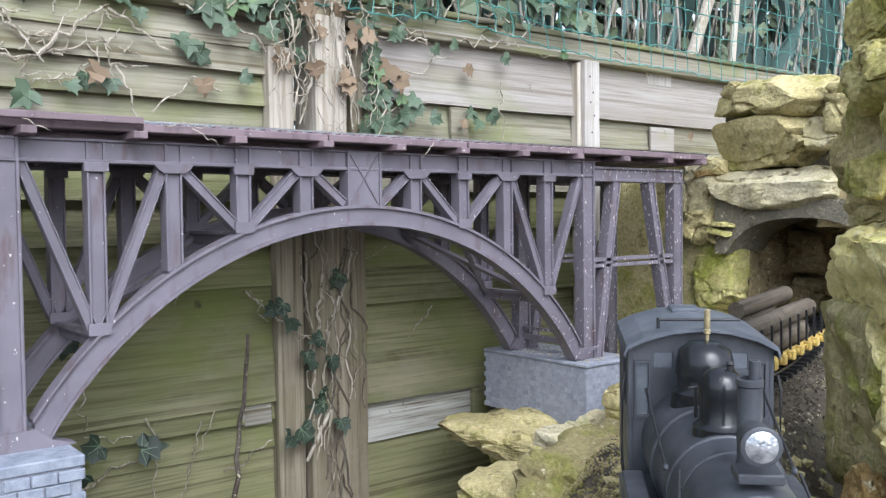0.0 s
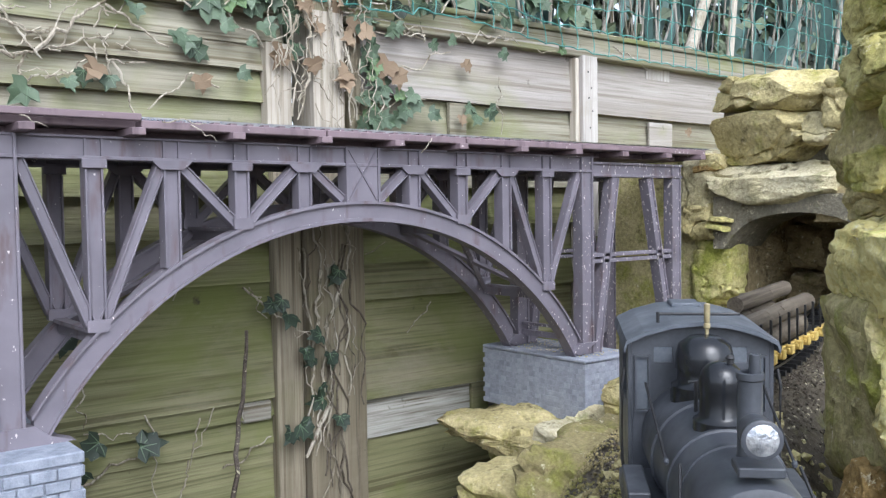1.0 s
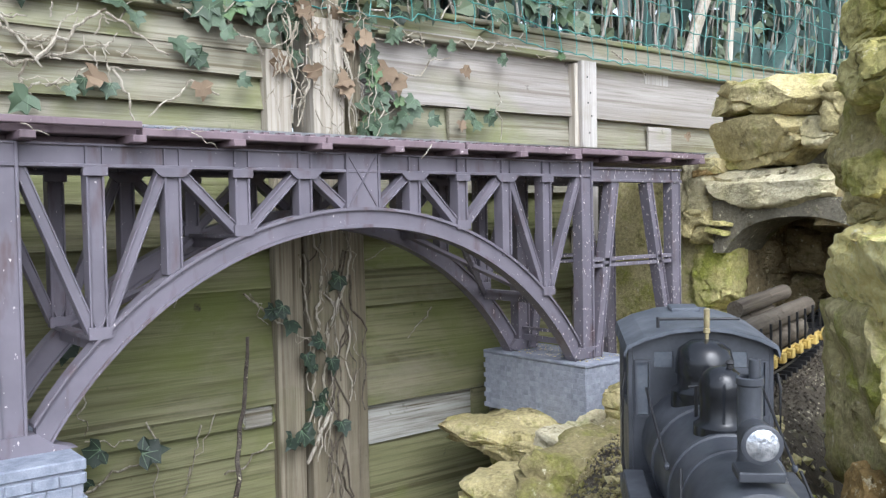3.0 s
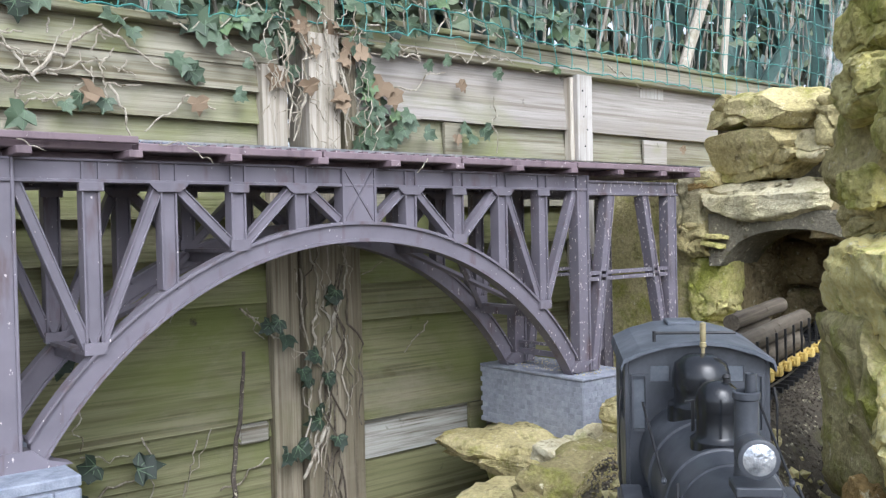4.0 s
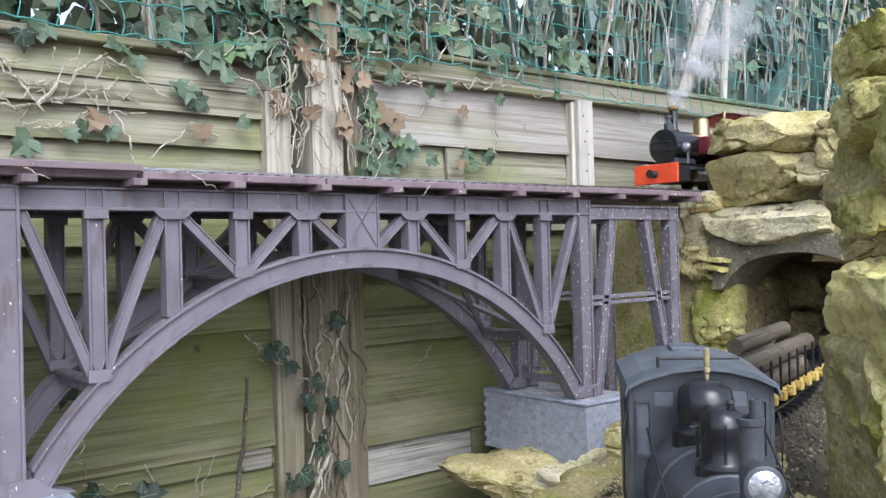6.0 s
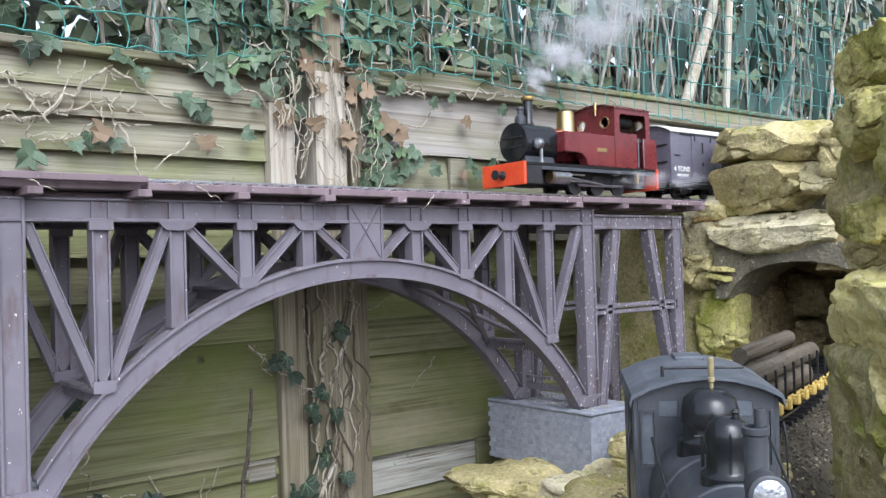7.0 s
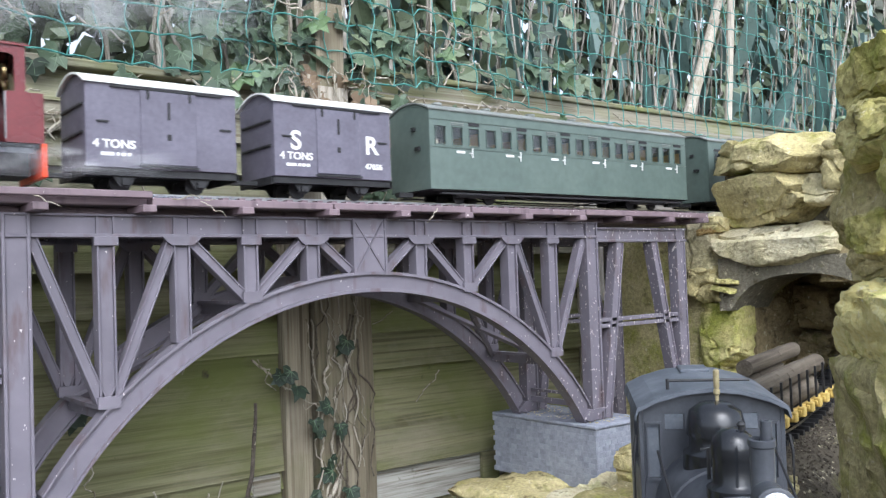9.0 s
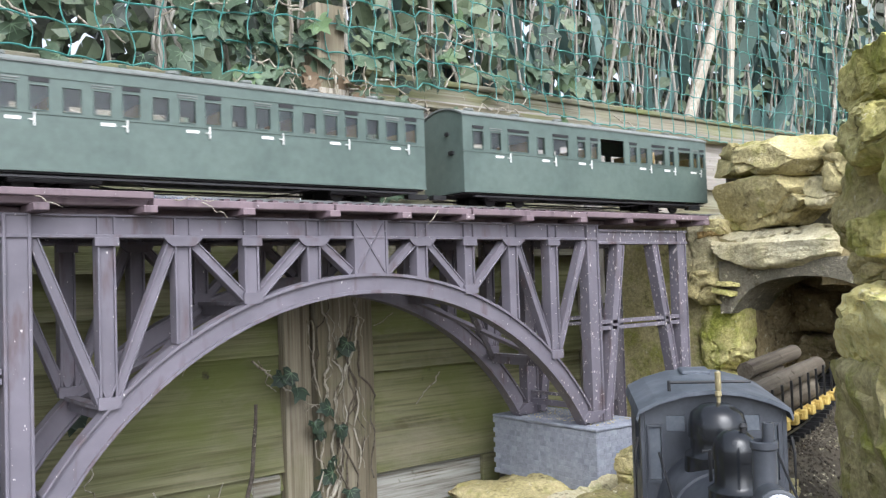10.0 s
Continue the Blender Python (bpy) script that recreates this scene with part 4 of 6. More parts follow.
def build_van(lettered):
    L = 0.2
    v = thing("goods_van", "lead-grey model four-ton goods van with white letters" if lettered else "lead-grey model four-ton goods van with white roof edge", "model wagon", "vans in the train")
    part("body", fresh(0, L, -0.054, 0.054, 0.030, 0.1425, 0.0008), GREYVAN, v)
    arc = [(0.0535 * k / 7, 0.1420 + 0.0165 * (1 - (k / 7) ** 2)) for k in range(-7, 8)]
    part("end_board", prism(bmesh.new(), arc, 0.0015, L - 0.0015, "x"), GREYVAN, v)
    outer = [(0.0580 * k / 7, 0.1425 + 0.0190 * (1 - (k / 7) ** 2)) for k in range(-7, 8)]
    inner = [(0.0575 * k / 7, 0.1405 + 0.0182 * (1 - (k / 7) ** 2)) for k in range(7, -8, -1)]
    part("roof", prism(bmesh.new(), outer + inner, -0.004, L + 0.004, "x"), WHITE, v, "white painted curved roof")
    door = part("sliding_door", fresh(0.068, 0.142, -0.0565, -0.0541, 0.036, 0.136, 0.0006), GREYVAN, v)
    part("door_rail", fresh(0.03, 0.18, -0.0572, -0.0545, 0.1365, 0.139), DARK, v)
    part("door_guide", fresh(0.066, 0.145, -0.0572, -0.0545, 0.032, 0.0345), DARK, v)
    for x in (0.076, 0.132):
        part("door_hanger", fresh(x, x + 0.003, -0.058, -0.0566, 0.124, 0.139), DARK, door)
    part("door_bar", fresh(0.1035, 0.1065, -0.0578, -0.0566, 0.098, 0.122), DARK, door)
    part("door_latch", fresh(0.1025, 0.1075, -0.0578, -0.0566, 0.070, 0.078), DARK, door)
    part("strap", fresh(0.013, 0.028, -0.056, -0.0541, 0.089, 0.0915), DARK, v)
    part("strap", fresh(0.176, 0.192, -0.056, -0.0541, 0.089, 0.0915), DARK, v)
    for y in (-0.05, 0.042):
        part("sole_bar", fresh(-0.003, L + 0.003, y, y + 0.008, 0.020, 0.0295), DARK, v)
    part("headstock", fresh(-0.004, 0.0, -0.05, 0.05, 0.018, 0.0295), DARK, v)
    part("headstock", fresh(L, L + 0.004, -0.05, 0.05, 0.018, 0.0295), DARK, v)
    part("coupling", fresh(-0.032, -0.004, -0.006, 0.006, 0.020, 0.026), DARK, v)
    part("coupling", fresh(L + 0.004, L + 0.026, -0.006, 0.006, 0.020, 0.026), DARK, v)
    for x in (-0.0025, L):
        for z in (0.075, 0.112):
            part("end_strap", fresh(x, x + 0.0025, -0.045, 0.045, z, z + 0.003), DARK, v)
    for x in (0.05, 0.15):
        part("axle", tube(bmesh.new(), [(x, -0.04, 0.0125), (x, 0.04, 0.0125)], 0.002, 6), DARK, v)
        for s in (-1, 1):
            wheel("wheel", v, x, s * GAUGE, 0.0125)
            part("axle_guard", box(prism(bmesh.new(), [(x - 0.016, 0.021), (x + 0.016, 0.021), (x + 0.006, 0.006), (x - 0.006, 0.006)], s * 0.044 - 0.001, s * 0.044 + 0.001), x - 0.005, x + 0.005, s * 0.046 - 0.004, s * 0.046 + 0.004, 0.008, 0.016), DARK, v)
    put = lambda x, z: Matrix.Translation((x, -0.0546, z)) @ pose(0, 0, 0, 90)
    text_part("lettering", "4 TONS", 0.0155, put(0.008, 0.0560), WHITE, v)
    for k, (x0, x1) in enumerate(((0.018, 0.034), (0.037, 0.041), (0.043, 0.049), (0.051, 0.056))):
        part("tare_bar", fresh(x0, x1, -0.0549, -0.0543, 0.0455, 0.0500), WHITE, v)
    if lettered:
        text_part("lettering", "S", 0.040, put(0.025, 0.0715), WHITE, v)
        text_part("lettering", "R", 0.040, put(0.152, 0.0715), WHITE, v)
        text_part("lettering", "47036", 0.0125, put(0.152, 0.0470), WHITE, v)
    return v


def carriage_side(bm, L, windows, y0, y1, z0, z1):
    """A side wall with real window openings; windows as (x0, x1, z0, z1)."""
    edges = []
    for a, b, c0, c1 in [(0.0, L, z0, z1)] + list(windows):
        v = [bm.verts.new((x, y0, z)) for x, z in ((a, c0), (b, c0), (b, c1), (a, c1))]
        edges += [bm.edges.new((v[k], v[(k + 1) % 4])) for k in range(4)]
    bmesh.ops.triangle_fill(bm, edges=edges, use_beauty=True)
    ext = bmesh.ops.extrude_face_region(bm, geom=bm.faces[:])
    bmesh.ops.translate(bm, vec=(0, y1 - y0, 0), verts=[v for v in ext["geom"] if isinstance(v, bmesh.types.BMVert)])
    bmesh.ops.recalc_face_normals(bm, faces=bm.faces)


def build_carriage(second):
    L = 0.672
    g = thing("passenger_carriage", "dark green model bogie carriage with an open saloon bay" if second else "dark green model bogie carriage with many small windows", "model carriage", "carriages in the train")
    H0, H1 = 0.020, 0.1505
    bays = []
    if second:
        xs = [(0.022, 0.044), (0.062, 0.084), (0.102, 0.150), (0.172, 0.190), (0.212, 0.250), (0.276, 0.296), (0.312, 0.330), (0.340, 0.408), (0.424, 0.444), (0.456, 0.476), (0.492, 0.532), (0.548, 0.562), (0.578, 0.616), (0.628, 0.642), (0.650, 0.664)]
    else:
        xs = []
        for k in range(6):
            b = 0.012 + k * 0.110
            xs += [(b, b + 0.021), (b + 0.036, b + 0.057), (b + 0.072, b + 0.093)]
    for i, (a, b) in enumerate(xs):
        tall = second and abs(a - 0.340) < 0.001
        bays.append((a, b, 0.094 if not tall else 0.090, 0.123 if not tall else 0.133))
    for s in (-1, 1):
        y0, y1 = sorted((s * 0.0515, s * 0.0545))
        bm = bmesh.new()
        carriage_side(bm, L, bays, y0, y1, H0, H1)
        part("side_wall", bm, GREEN, g)
        trim = bmesh.new()
        o = s * 0.0545
        lo, hi = sorted((o, o + s * 0.0012))
        box(trim, 0, L, lo, hi, 0.0885, 0.0898)
        box(trim, 0, L, lo, hi, 0.1335, 0.1345) if not second else None
        box(trim, 0, L, lo, hi, 0.020, 0.0225)
        part("beading", trim, GREEN, g)
        for i, (a, b, c0, c1) in enumerate(bays):
            if c1 > 0.13:
                continue
            part("pane", fresh(a, b, s * 0.0525, s * 0.0525 + 0.0006, c0, c1), PANE, g)
            fr = bmesh.new()
            for q in ((a - 0.0012, a, c0 - 0.0012, c1 + 0.0012), (b, b + 0.0012, c0 - 0.0012, c1 + 0.0012), (a, b, c0 - 0.0012, c0), (a, b, c1, c1 + 0.0012)):
                box(fr, q[0], q[1], lo, hi, q[2], q[3])
            part("window_frame", fr, GREEN, g)
            if i % 3 == 2 or second and i % 2 == 0:
                part("vent_louvre", fresh(a - 0.001, b + 0.001, lo, hi, 0.1275, 0.1325), DARK, g)
            elif i % 3 == 1:
                part("vent_hood", box(fresh(a - 0.003, b + 0.003, lo, hi, 0.1295, 0.1310), a - 0.003, b + 0.003, lo, hi, 0.1265, 0.1275), ROOFGREY, g)
        if s < 0:
            for k in range(6):
                x = 0.078 + k * 0.110 if not second else (0.094, 0.205, 0.300, 0.475, 0.552, 0.640)[k]
                h = part("door_handle", tube(bmesh.new(), [(x + 0.010, -0.057, 0.074), (x + 0.010, -0.0575, 0.090)], 0.0012, 6), WHITE, g, "pale door handle")
                part("grab_rail", tube(bmesh.new(), [(x + 0.004, -0.057, 0.0815), (x + 0.010, -0.057, 0.0815)], 0.0009, 6), WHITE, h)
                part("class_plate", fresh(x - 0.022, x - 0.004, -0.0552, -0.0544, 0.0805, 0.0845), WHITE, g)
    for x in (0.0, L - 0.003):
        part("end_wall", prism(bmesh.new(), [(-0.0514, H0)] + [(0.0514 * k / 6, 0.1495 + 0.0145 * (1 - (k / 6) ** 2)) for k in range(-6, 7)] + [(0.0514, H0)], x, x + 0.003, "x"), GREEN, g)
    part("lamp_iron", box(fresh(-0.004, -0.0002, -0.018, -0.010, 0.118, 0.124), -0.004, -0.0002, -0.030, -0.018, 0.085, 0.091), DARK, g)
    outer = [(0.0570 * k / 7, 0.1510 + 0.0155 * (1 - (k / 7) ** 2)) for k in range(-7, 8)]
    inner = [(0.0565 * k / 7, 0.1490 + 0.0150 * (1 - (k / 7) ** 2)) for k in range(7, -8, -1)]
    roof = part("roof", prism(bmesh.new(), outer + inner, -0.003, L + 0.003, "x"), ROOFGREY, g, "pale blue-grey curved roof")
    for k in range(6):
        part("roof_vent", lathe(bmesh.new(), [(0.006, 0.163), (0.006, 0.169), (0.009, 0.1695), (0.009, 0.173), (0.003, 0.174)], Matrix.Translation((0.06 + k * 0.11, 0, 0)), 12), ROOFGREY, roof)
    part("floor", fresh(0.003, L - 0.003, -0.051, 0.051, 0.018, 0.0225), DARK, g)
    for k in range(7 if not second else 5):
        x = 0.0035 + k * (L - 0.010) / (6 if not second else 4)
        part("partition", fresh(x, x + 0.003, -0.0510, 0.0510, 0.0226, 0.118), CREAM, g)
    for k in range(12 if not second else 6):
        x = 0.012 + k * (0.055 if not second else 0.11)
        part("seat", box(fresh(x, x + 0.022, -0.05, 0.05, 0.0226, 0.055, 0.002), x, x + 0.006, -0.05, 0.05, 0.055, 0.096, 0.002), CREAM, g)
    for y in (-0.058, 0.050):
        part("step_board", fresh(0.02, L - 0.02, y, y + 0.008, 0.012, 0.0145), DARK, g)
    part("truss_rod", tube(tube(bmesh.new(), [(0.18, -0.04, 0.017), (0.24, -0.04, 0.008), (0.43, -0.04, 0.008), (0.49, -0.04, 0.017)], 0.0012, 6), [(0.18, 0.04, 0.017), (0.24, 0.04, 0.008), (0.43, 0.04, 0.008), (0.49, 0.04, 0.017)], 0.0012, 6), DARK, g)
    for bx in (0.115, L - 0.115):
        bg = part("bogie", box(box(fresh(bx - 0.006, bx + 0.006, -0.040, 0.040, 0.010, 0.0165), bx - 0.055, bx + 0.055, -0.044, -0.038, 0.008, 0.0175, 0.001), bx - 0.055, bx + 0.055, 0.038, 0.044, 0.008, 0.0175, 0.001), DARK, g)
        for dx in (-0.034, 0.034):
            for s in (-1, 1):
                wheel("wheel", bg, bx + dx, s * GAUGE, 0.0115)
    part("coupling", fresh(-0.028, 0.0, -0.006, 0.006, 0.010, 0.0175), DARK, g)
    part("coupling", fresh(L, L + 0.04, -0.006, 0.006, 0.010, 0.0175), DARK, g)
    return g


def build_steam():
    """Steam as puffs of very many fine droplets: dense at the heart, thin at the edge."""
    rng = np.random.default_rng(7)
    puffs = []

    def puff(name, label, spread, count, drop):
        blobs = rng.normal(0, 0.42, (9, 3))
        sizes = rng.uniform(0.25, 0.55, 9)
        pick = rng.integers(0, 9, count)
        p = (blobs[pick] + rng.normal(0, 1, (count, 3)) * sizes[pick, None] * 0.5) * np.array(spread)
        u = rng.normal(0, 1, (count, 3))
        v = np.cross(u, rng.normal(0, 1, (count, 3)))
        u /= np.linalg.norm(u, axis=1)[:, None]
        v /= np.linalg.norm(v, axis=1)[:, None]
        s = (drop * rng.uniform(0.7, 1.4, count))[:, None]
        verts = np.stack((p + u * s, p - u * s * 0.5 + v * s * 0.87, p - u * s * 0.5 - v * s * 0.87), axis=1).reshape(-1, 3).tolist()
        faces = [(3 * k, 3 * k + 1, 3 * k + 2) for k in range(count)]
        me = bpy.data.meshes.new(name)
        me.from_pydata(verts, [], faces)
        me.materials.append(STEAM)
        return tagged(new(name, me), label, "steam", "steam over the train", "stuff")

    for i in range(9):
        u = i / 8
        n = int(900 + 4300 * math.sin(math.pi * min(1.0, 0.12 + u * 0.86)) ** 1.2)
        w = 0.026 + 0.074 * u ** 0.8
        puffs.append((puff("steam_puff", "white steam drifting back from the engine chimney", (w * 1.25, w, w), n * 27, 0.0002), u))
    for x, sx, n in ((0.27, 0.05, 700), (0.36, 0.06, 900), (0.46, 0.07, 600)):
        puffs.append((puff("steam_wisp", "thin white steam leaking low beside the wheels", (sx, 0.03, 0.022), n * 24, 0.0002), -x))
    return puffs


# ---- track on the deck ----
BED = DECK_TOP + 0.009


def build_deck_track():
    t = thing("upper_track", "narrow model railway track on the bridge deck", "model track")
    for s in (-1, 1):
        part("rail", box(fresh(-1.6, 6.6, TRAIN_Y + s * GAUGE - 0.0012, TRAIN_Y + s * GAUGE + 0.0012, BED + 0.001, BED + 0.0045), -1.6, 6.6, TRAIN_Y + s * GAUGE - 0.003, TRAIN_Y + s * GAUGE + 0.003, BED - 0.0005, BED + 0.001), STEEL, t)
    sl = bmesh.new()
    for k in range(330):
        x = -1.59 + k * 0.0248
        box(sl, x, x + 0.009, TRAIN_Y - 0.04, TRAIN_Y + 0.04, DECK_TOP - 0.003, BED + 0.0006)
    tagged(part("sleeper", sl, DECK, t), kind="stuff")


build_deck_track()
RAIL_TOP = BED + 0.0045
ENGINE = build_red_engine()
VAN_A, VAN_B = build_van(False), build_van(True)
for van in (VAN_A, VAN_B):
    van.scale.z = 0.955
CAR_A, CAR_B = build_carriage(False), build_carriage(True)
PUFFS = build_steam()


# ---- the black engine and its log wagon ----
HEAD = 43.8


def build_black_engine():
    """Local x runs back from the smokebox front to the cab, z up from the rail."""
    e = thing("black_engine", "matt black model steam engine with domed boiler and headlamp", "model locomotive", at=pose(0.3985, 0.2767, RAIL + 0.0008, 0, 0, HEAD) @ pose(0, 0, 0, 0, -2.1, 0))
    ax = Matrix.Translation((0, 0, 0.080)) @ pose(0, 0, 0, 0, 90)
    low = Matrix.Translation((0, 0, 0.0775)) @ pose(0, 0, 0, 0, 90)
    part("smokebox", lathe(bmesh.new(), [(0.026, -0.002), (0.0312, 0), (0.0320, 0.002), (0.0320, 0.070), (0.0330, 0.071), (0.0330, 0.075), (0.0320, 0.076)], ax, 40), BLACK, e, smooth=True)
    door = part("smokebox_door", lathe(bmesh.new(), [(0.001, -0.011), (0.012, -0.0095), (0.020, -0.0055), (0.0235, -0.002), (0.0245, -0.0045), (0.0262, -0.0035), (0.0265, -0.001)], ax, 40), BLACK, e, smooth=True)
    part("door_dart", tube(tube(bmesh.new(), [(-0.010, -0.008, 0.084), (-0.016, 0.008, 0.084)], 0.0013), [(-0.012, 0, 0.076), (-0.012, 0, 0.092)], 0.0013), STEEL, door)
    part("boiler", lathe(bmesh.new(), [(0.034, 0.070), (0.0365, 0.095), (0.0378, 0.096), (0.0378, 0.100), (0.0366, 0.101), (0.0405, 0.150), (0.0422, 0.151), (0.0422, 0.155), (0.0412, 0.156), (0.0430, 0.208)], low, 40), BLACK, e, smooth=True)
    part("boiler_band", lathe(bmesh.new(), [(0.0372, 0.125), (0.0384, 0.1255), (0.0384, 0.129), (0.0372, 0.1295)], low, 40), BLACK, e, smooth=True)
    part("chimney", lathe(bmesh.new(), [(0.0105, -0.006), (0.0080, 0.000), (0.0068, 0.004), (0.0068, 0.046), (0.0077, 0.047), (0.0077, 0.0505), (0.0062, 0.051), (0.0060, 0.02)], Matrix.Translation((0.048, -0.003, 0.1115)), 28), BLACK, e, smooth=True)
    part("chimney_pipe", lathe(bmesh.new(), [(0.0032, 0), (0.0032, 0.014), (0.002, 0.0142), (0.0018, 0.004)], Matrix.Translation((0.050, -0.006, 0.158)), 14), BLACK, e, smooth=True)
    part("sand_dome", lathe(bmesh.new(), [(0.0180, -0.012), (0.0176, -0.001), (0.0148, 0.001), (0.0136, 0.003), (0.0136, 0.018), (0.0142, 0.0183), (0.0142, 0.025), (0.0124, 0.0315), (0.008, 0.0355), (0.001, 0.037)], Matrix.Translation((0.115, 0.001, 0.1175)), 28), GLOSS, e, smooth=True)
    part("dome_valve", lathe(bmesh.new(), [(0.002, 0), (0.002, 0.005), (0.0030, 0.006), (0.0014, 0.008)], Matrix.Translation((0.113, -0.004, 0.151)), 12), DARK, e)
    part("steam_dome", lathe(bmesh.new(), [(0.0240, -0.014), (0.0232, 0.000), (0.0205, 0.0015), (0.0190, 0.0035), (0.0190, 0.0120), (0.0205, 0.0125), (0.0205, 0.021), (0.0182, 0.0295), (0.011, 0.035), (0.001, 0.036)], Matrix.Translation((0.182, 0.001, 0.1235)), 32), GLOSS, e, smooth=True)
    part("whistle", lathe(bmesh.new(), [(0.0014, 0), (0.0014, 0.004), (0.0024, 0.005), (0.0024, 0.008), (0.0016, 0.0085), (0.0022, 0.010), (0.0022, 0.022), (0.0008, 0.023)], Matrix.Translation((0.190, -0.002, 0.1585)), 12), DULL_BRASS, e, "tarnished brass whistle", True)
    part("safety_valve", tube(tube(bmesh.new(), [(0.140, 0.013, 0.112), (0.140, 0.013, 0.136)], 0.0013, 8), [(0.140, 0.018, 0.1350), (0.140, -0.006, 0.1358)], 0.0009, 8), DARK, e)
    # headlamp on its bracket
    m = Matrix.Translation((0.006, 0.001, 0.1375)) @ pose(0, 0, 0, 0, -90)
    hl = part("headlamp", lathe(bmesh.new(), [(0.005, -0.014), (0.0090, -0.012), (0.0098, 0.004), (0.0106, 0.005), (0.0106, 0.008), (0.0093, 0.0085)], m, 28), BLACK, e, smooth=True)
    part("reflector", lathe(bmesh.new(), [(0.0093, 0.0078), (0.0070, 0.0095), (0.003, 0.0105), (0.0008, 0.0107)], m, 28), GLASS, hl, "bright faceted headlamp lens", True)
    part("lamp_bracket", fresh(0.002, 0.022, -0.012, 0.012, 0.1160, 0.1215, 0.0008), BLACK, e)
    for s in (-1, 1):
        part("handrail", tube(bmesh.new(), [(0.090, s * 0.0385, 0.096), (0.19, s * 0.0415, 0.122)], 0.0010, 6), DARK, e)
        part("handrail_knob", lathe(bmesh.new(), [(0.0014, -0.002), (0.002, 0), (0.0014, 0.002)], Matrix.Translation((0.09, s * 0.0385, 0.096)), 10), BLACK, e)
        part("stay", tube(bmesh.new(), [(-0.020, s * 0.044, 0.054), (0.060, s * 0.034, 0.104)], 0.0011, 6), DARK, e)
        part("running_board", fresh(-0.02, 0.205, *sorted((s * 0.030, s * 0.060)), 0.050, 0.054, 0.0008), BLACK, e)
        part("board_edge", fresh(-0.02, 0.205, *sorted((s * 0.057, s * 0.060)), 0.042, 0.0499), BLACK, e)
        part("cylinder", fresh(0.012, 0.058, *sorted((s * 0.036, s * 0.062)), 0.010, 0.0415, 0.004), BLACK, e)
        part("tool_box", fresh(0.115, 0.175, *sorted((s * 0.045, s * 0.060)), 0.0545, 0.066, 0.001), BLACK, e)
        for x in (0.085, 0.145):
            wheel("wheel", e, x, s * 0.026, 0.0215)
        part("coupling_rod", tube(bmesh.new(), [(0.082, s * 0.034, 0.016), (0.148, s * 0.034, 0.016)], 0.003, 6), STEEL, e)
        # cab side with window
        y0, y1 = sorted((s * 0.0500, s * 0.0530))
        t = fresh(0.208, 0.224, y0, y1, 0.040, 0.152)
        box(t, 0.224, 0.262, y0, y1, 0.040, 0.100)
        box(t, 0.224, 0.262, y0, y1, 0.138, 0.152)
        box(t, 0.262, 0.306, y0, y1, 0.040, 0.152)
        part("cab_side", t, BLACK, e)
        part("cab_handrail", tube(bmesh.new(), [(0.207, s * 0.0555, 0.048), (0.206, s * 0.0575, 0.06), (0.206, s * 0.0575, 0.118), (0.207, s * 0.0555, 0.13)], 0.0012, 6), DARK, e)
    part("pilot_beam", fresh(-0.028, -0.018, -0.058, 0.058, 0.022, 0.050, 0.001), BLACK, e)
    part("frame", fresh(-0.018, 0.30, -0.022, 0.022, 0.018, 0.049), DARK, e)
    part("cylinder_saddle", fresh(0.012, 0.058, -0.0355, 0.0355, 0.020, 0.060, 0.003), BLACK, e)
    # cab front with two windows
    bm = bmesh.new()
    top = [(-0.0498, 0.150), (-0.039, 0.156), (-0.021, 0.161), (0, 0.163), (0.021, 0.161), (0.039, 0.156), (0.0498, 0.150)]
    outer = [bm.verts.new((0.208, y, z)) for y, z in [(-0.0498, 0.040), *top, (0.0498, 0.040)]]
    edges = [bm.edges.new((outer[i], outer[(i + 1) % len(outer)])) for i in range(len(outer))]
    for s in (-1, 1):
        v = [bm.verts.new((0.208, s * y, z)) for y, z in ((0.038, 0.098), (0.0465, 0.098), (0.0465, 0.138), (0.038, 0.138))]
        edges += [bm.edges.new((v[i], v[(i + 1) % 4])) for i in range(4)]
        v = [bm.verts.new((0.208, s * y, z)) for y, z in ((0.020, 0.134), (0.034, 0.134), (0.034, 0.146), (0.020, 0.146))]
        edges += [bm.edges.new((v[i], v[(i + 1) % 4])) for i in range(4)]
    bmesh.ops.triangle_fill(bm, edges=edges, use_beauty=True)
    ext = bmesh.ops.extrude_face_region(bm, geom=bm.faces[:])
    bmesh.ops.translate(bm, vec=(0.003, 0, 0), verts=[v for v in ext["geom"] if isinstance(v, bmesh.types.BMVert)])
    bmesh.ops.recalc_face_normals(bm, faces=bm.faces)
    part("cab_front", bm, BLACK, e)
    for s in (-1, 1):
        part("cab_window", fresh(0.2085, 0.2092, *sorted((s * 0.0382, s * 0.0463)), 0.0982, 0.1378), CAB_GLASS, e)
        part("cab_window", fresh(0.2085, 0.2092, *sorted((s * 0.0202, s * 0.0338)), 0.1342, 0.1458), CAB_GLASS, e)
        fr = bmesh.new()
        for q in ((0.0362, 0.038, 0.096, 0.140), (0.0465, 0.0482, 0.096, 0.140), (0.038, 0.0465, 0.096, 0.098), (0.038, 0.0465, 0.138, 0.140)):
            box(fr, 0.206, 0.2079, *sorted((s * q[0], s * q[1])), q[2], q[3])
        part("window_frame", fr, BLACK, e)
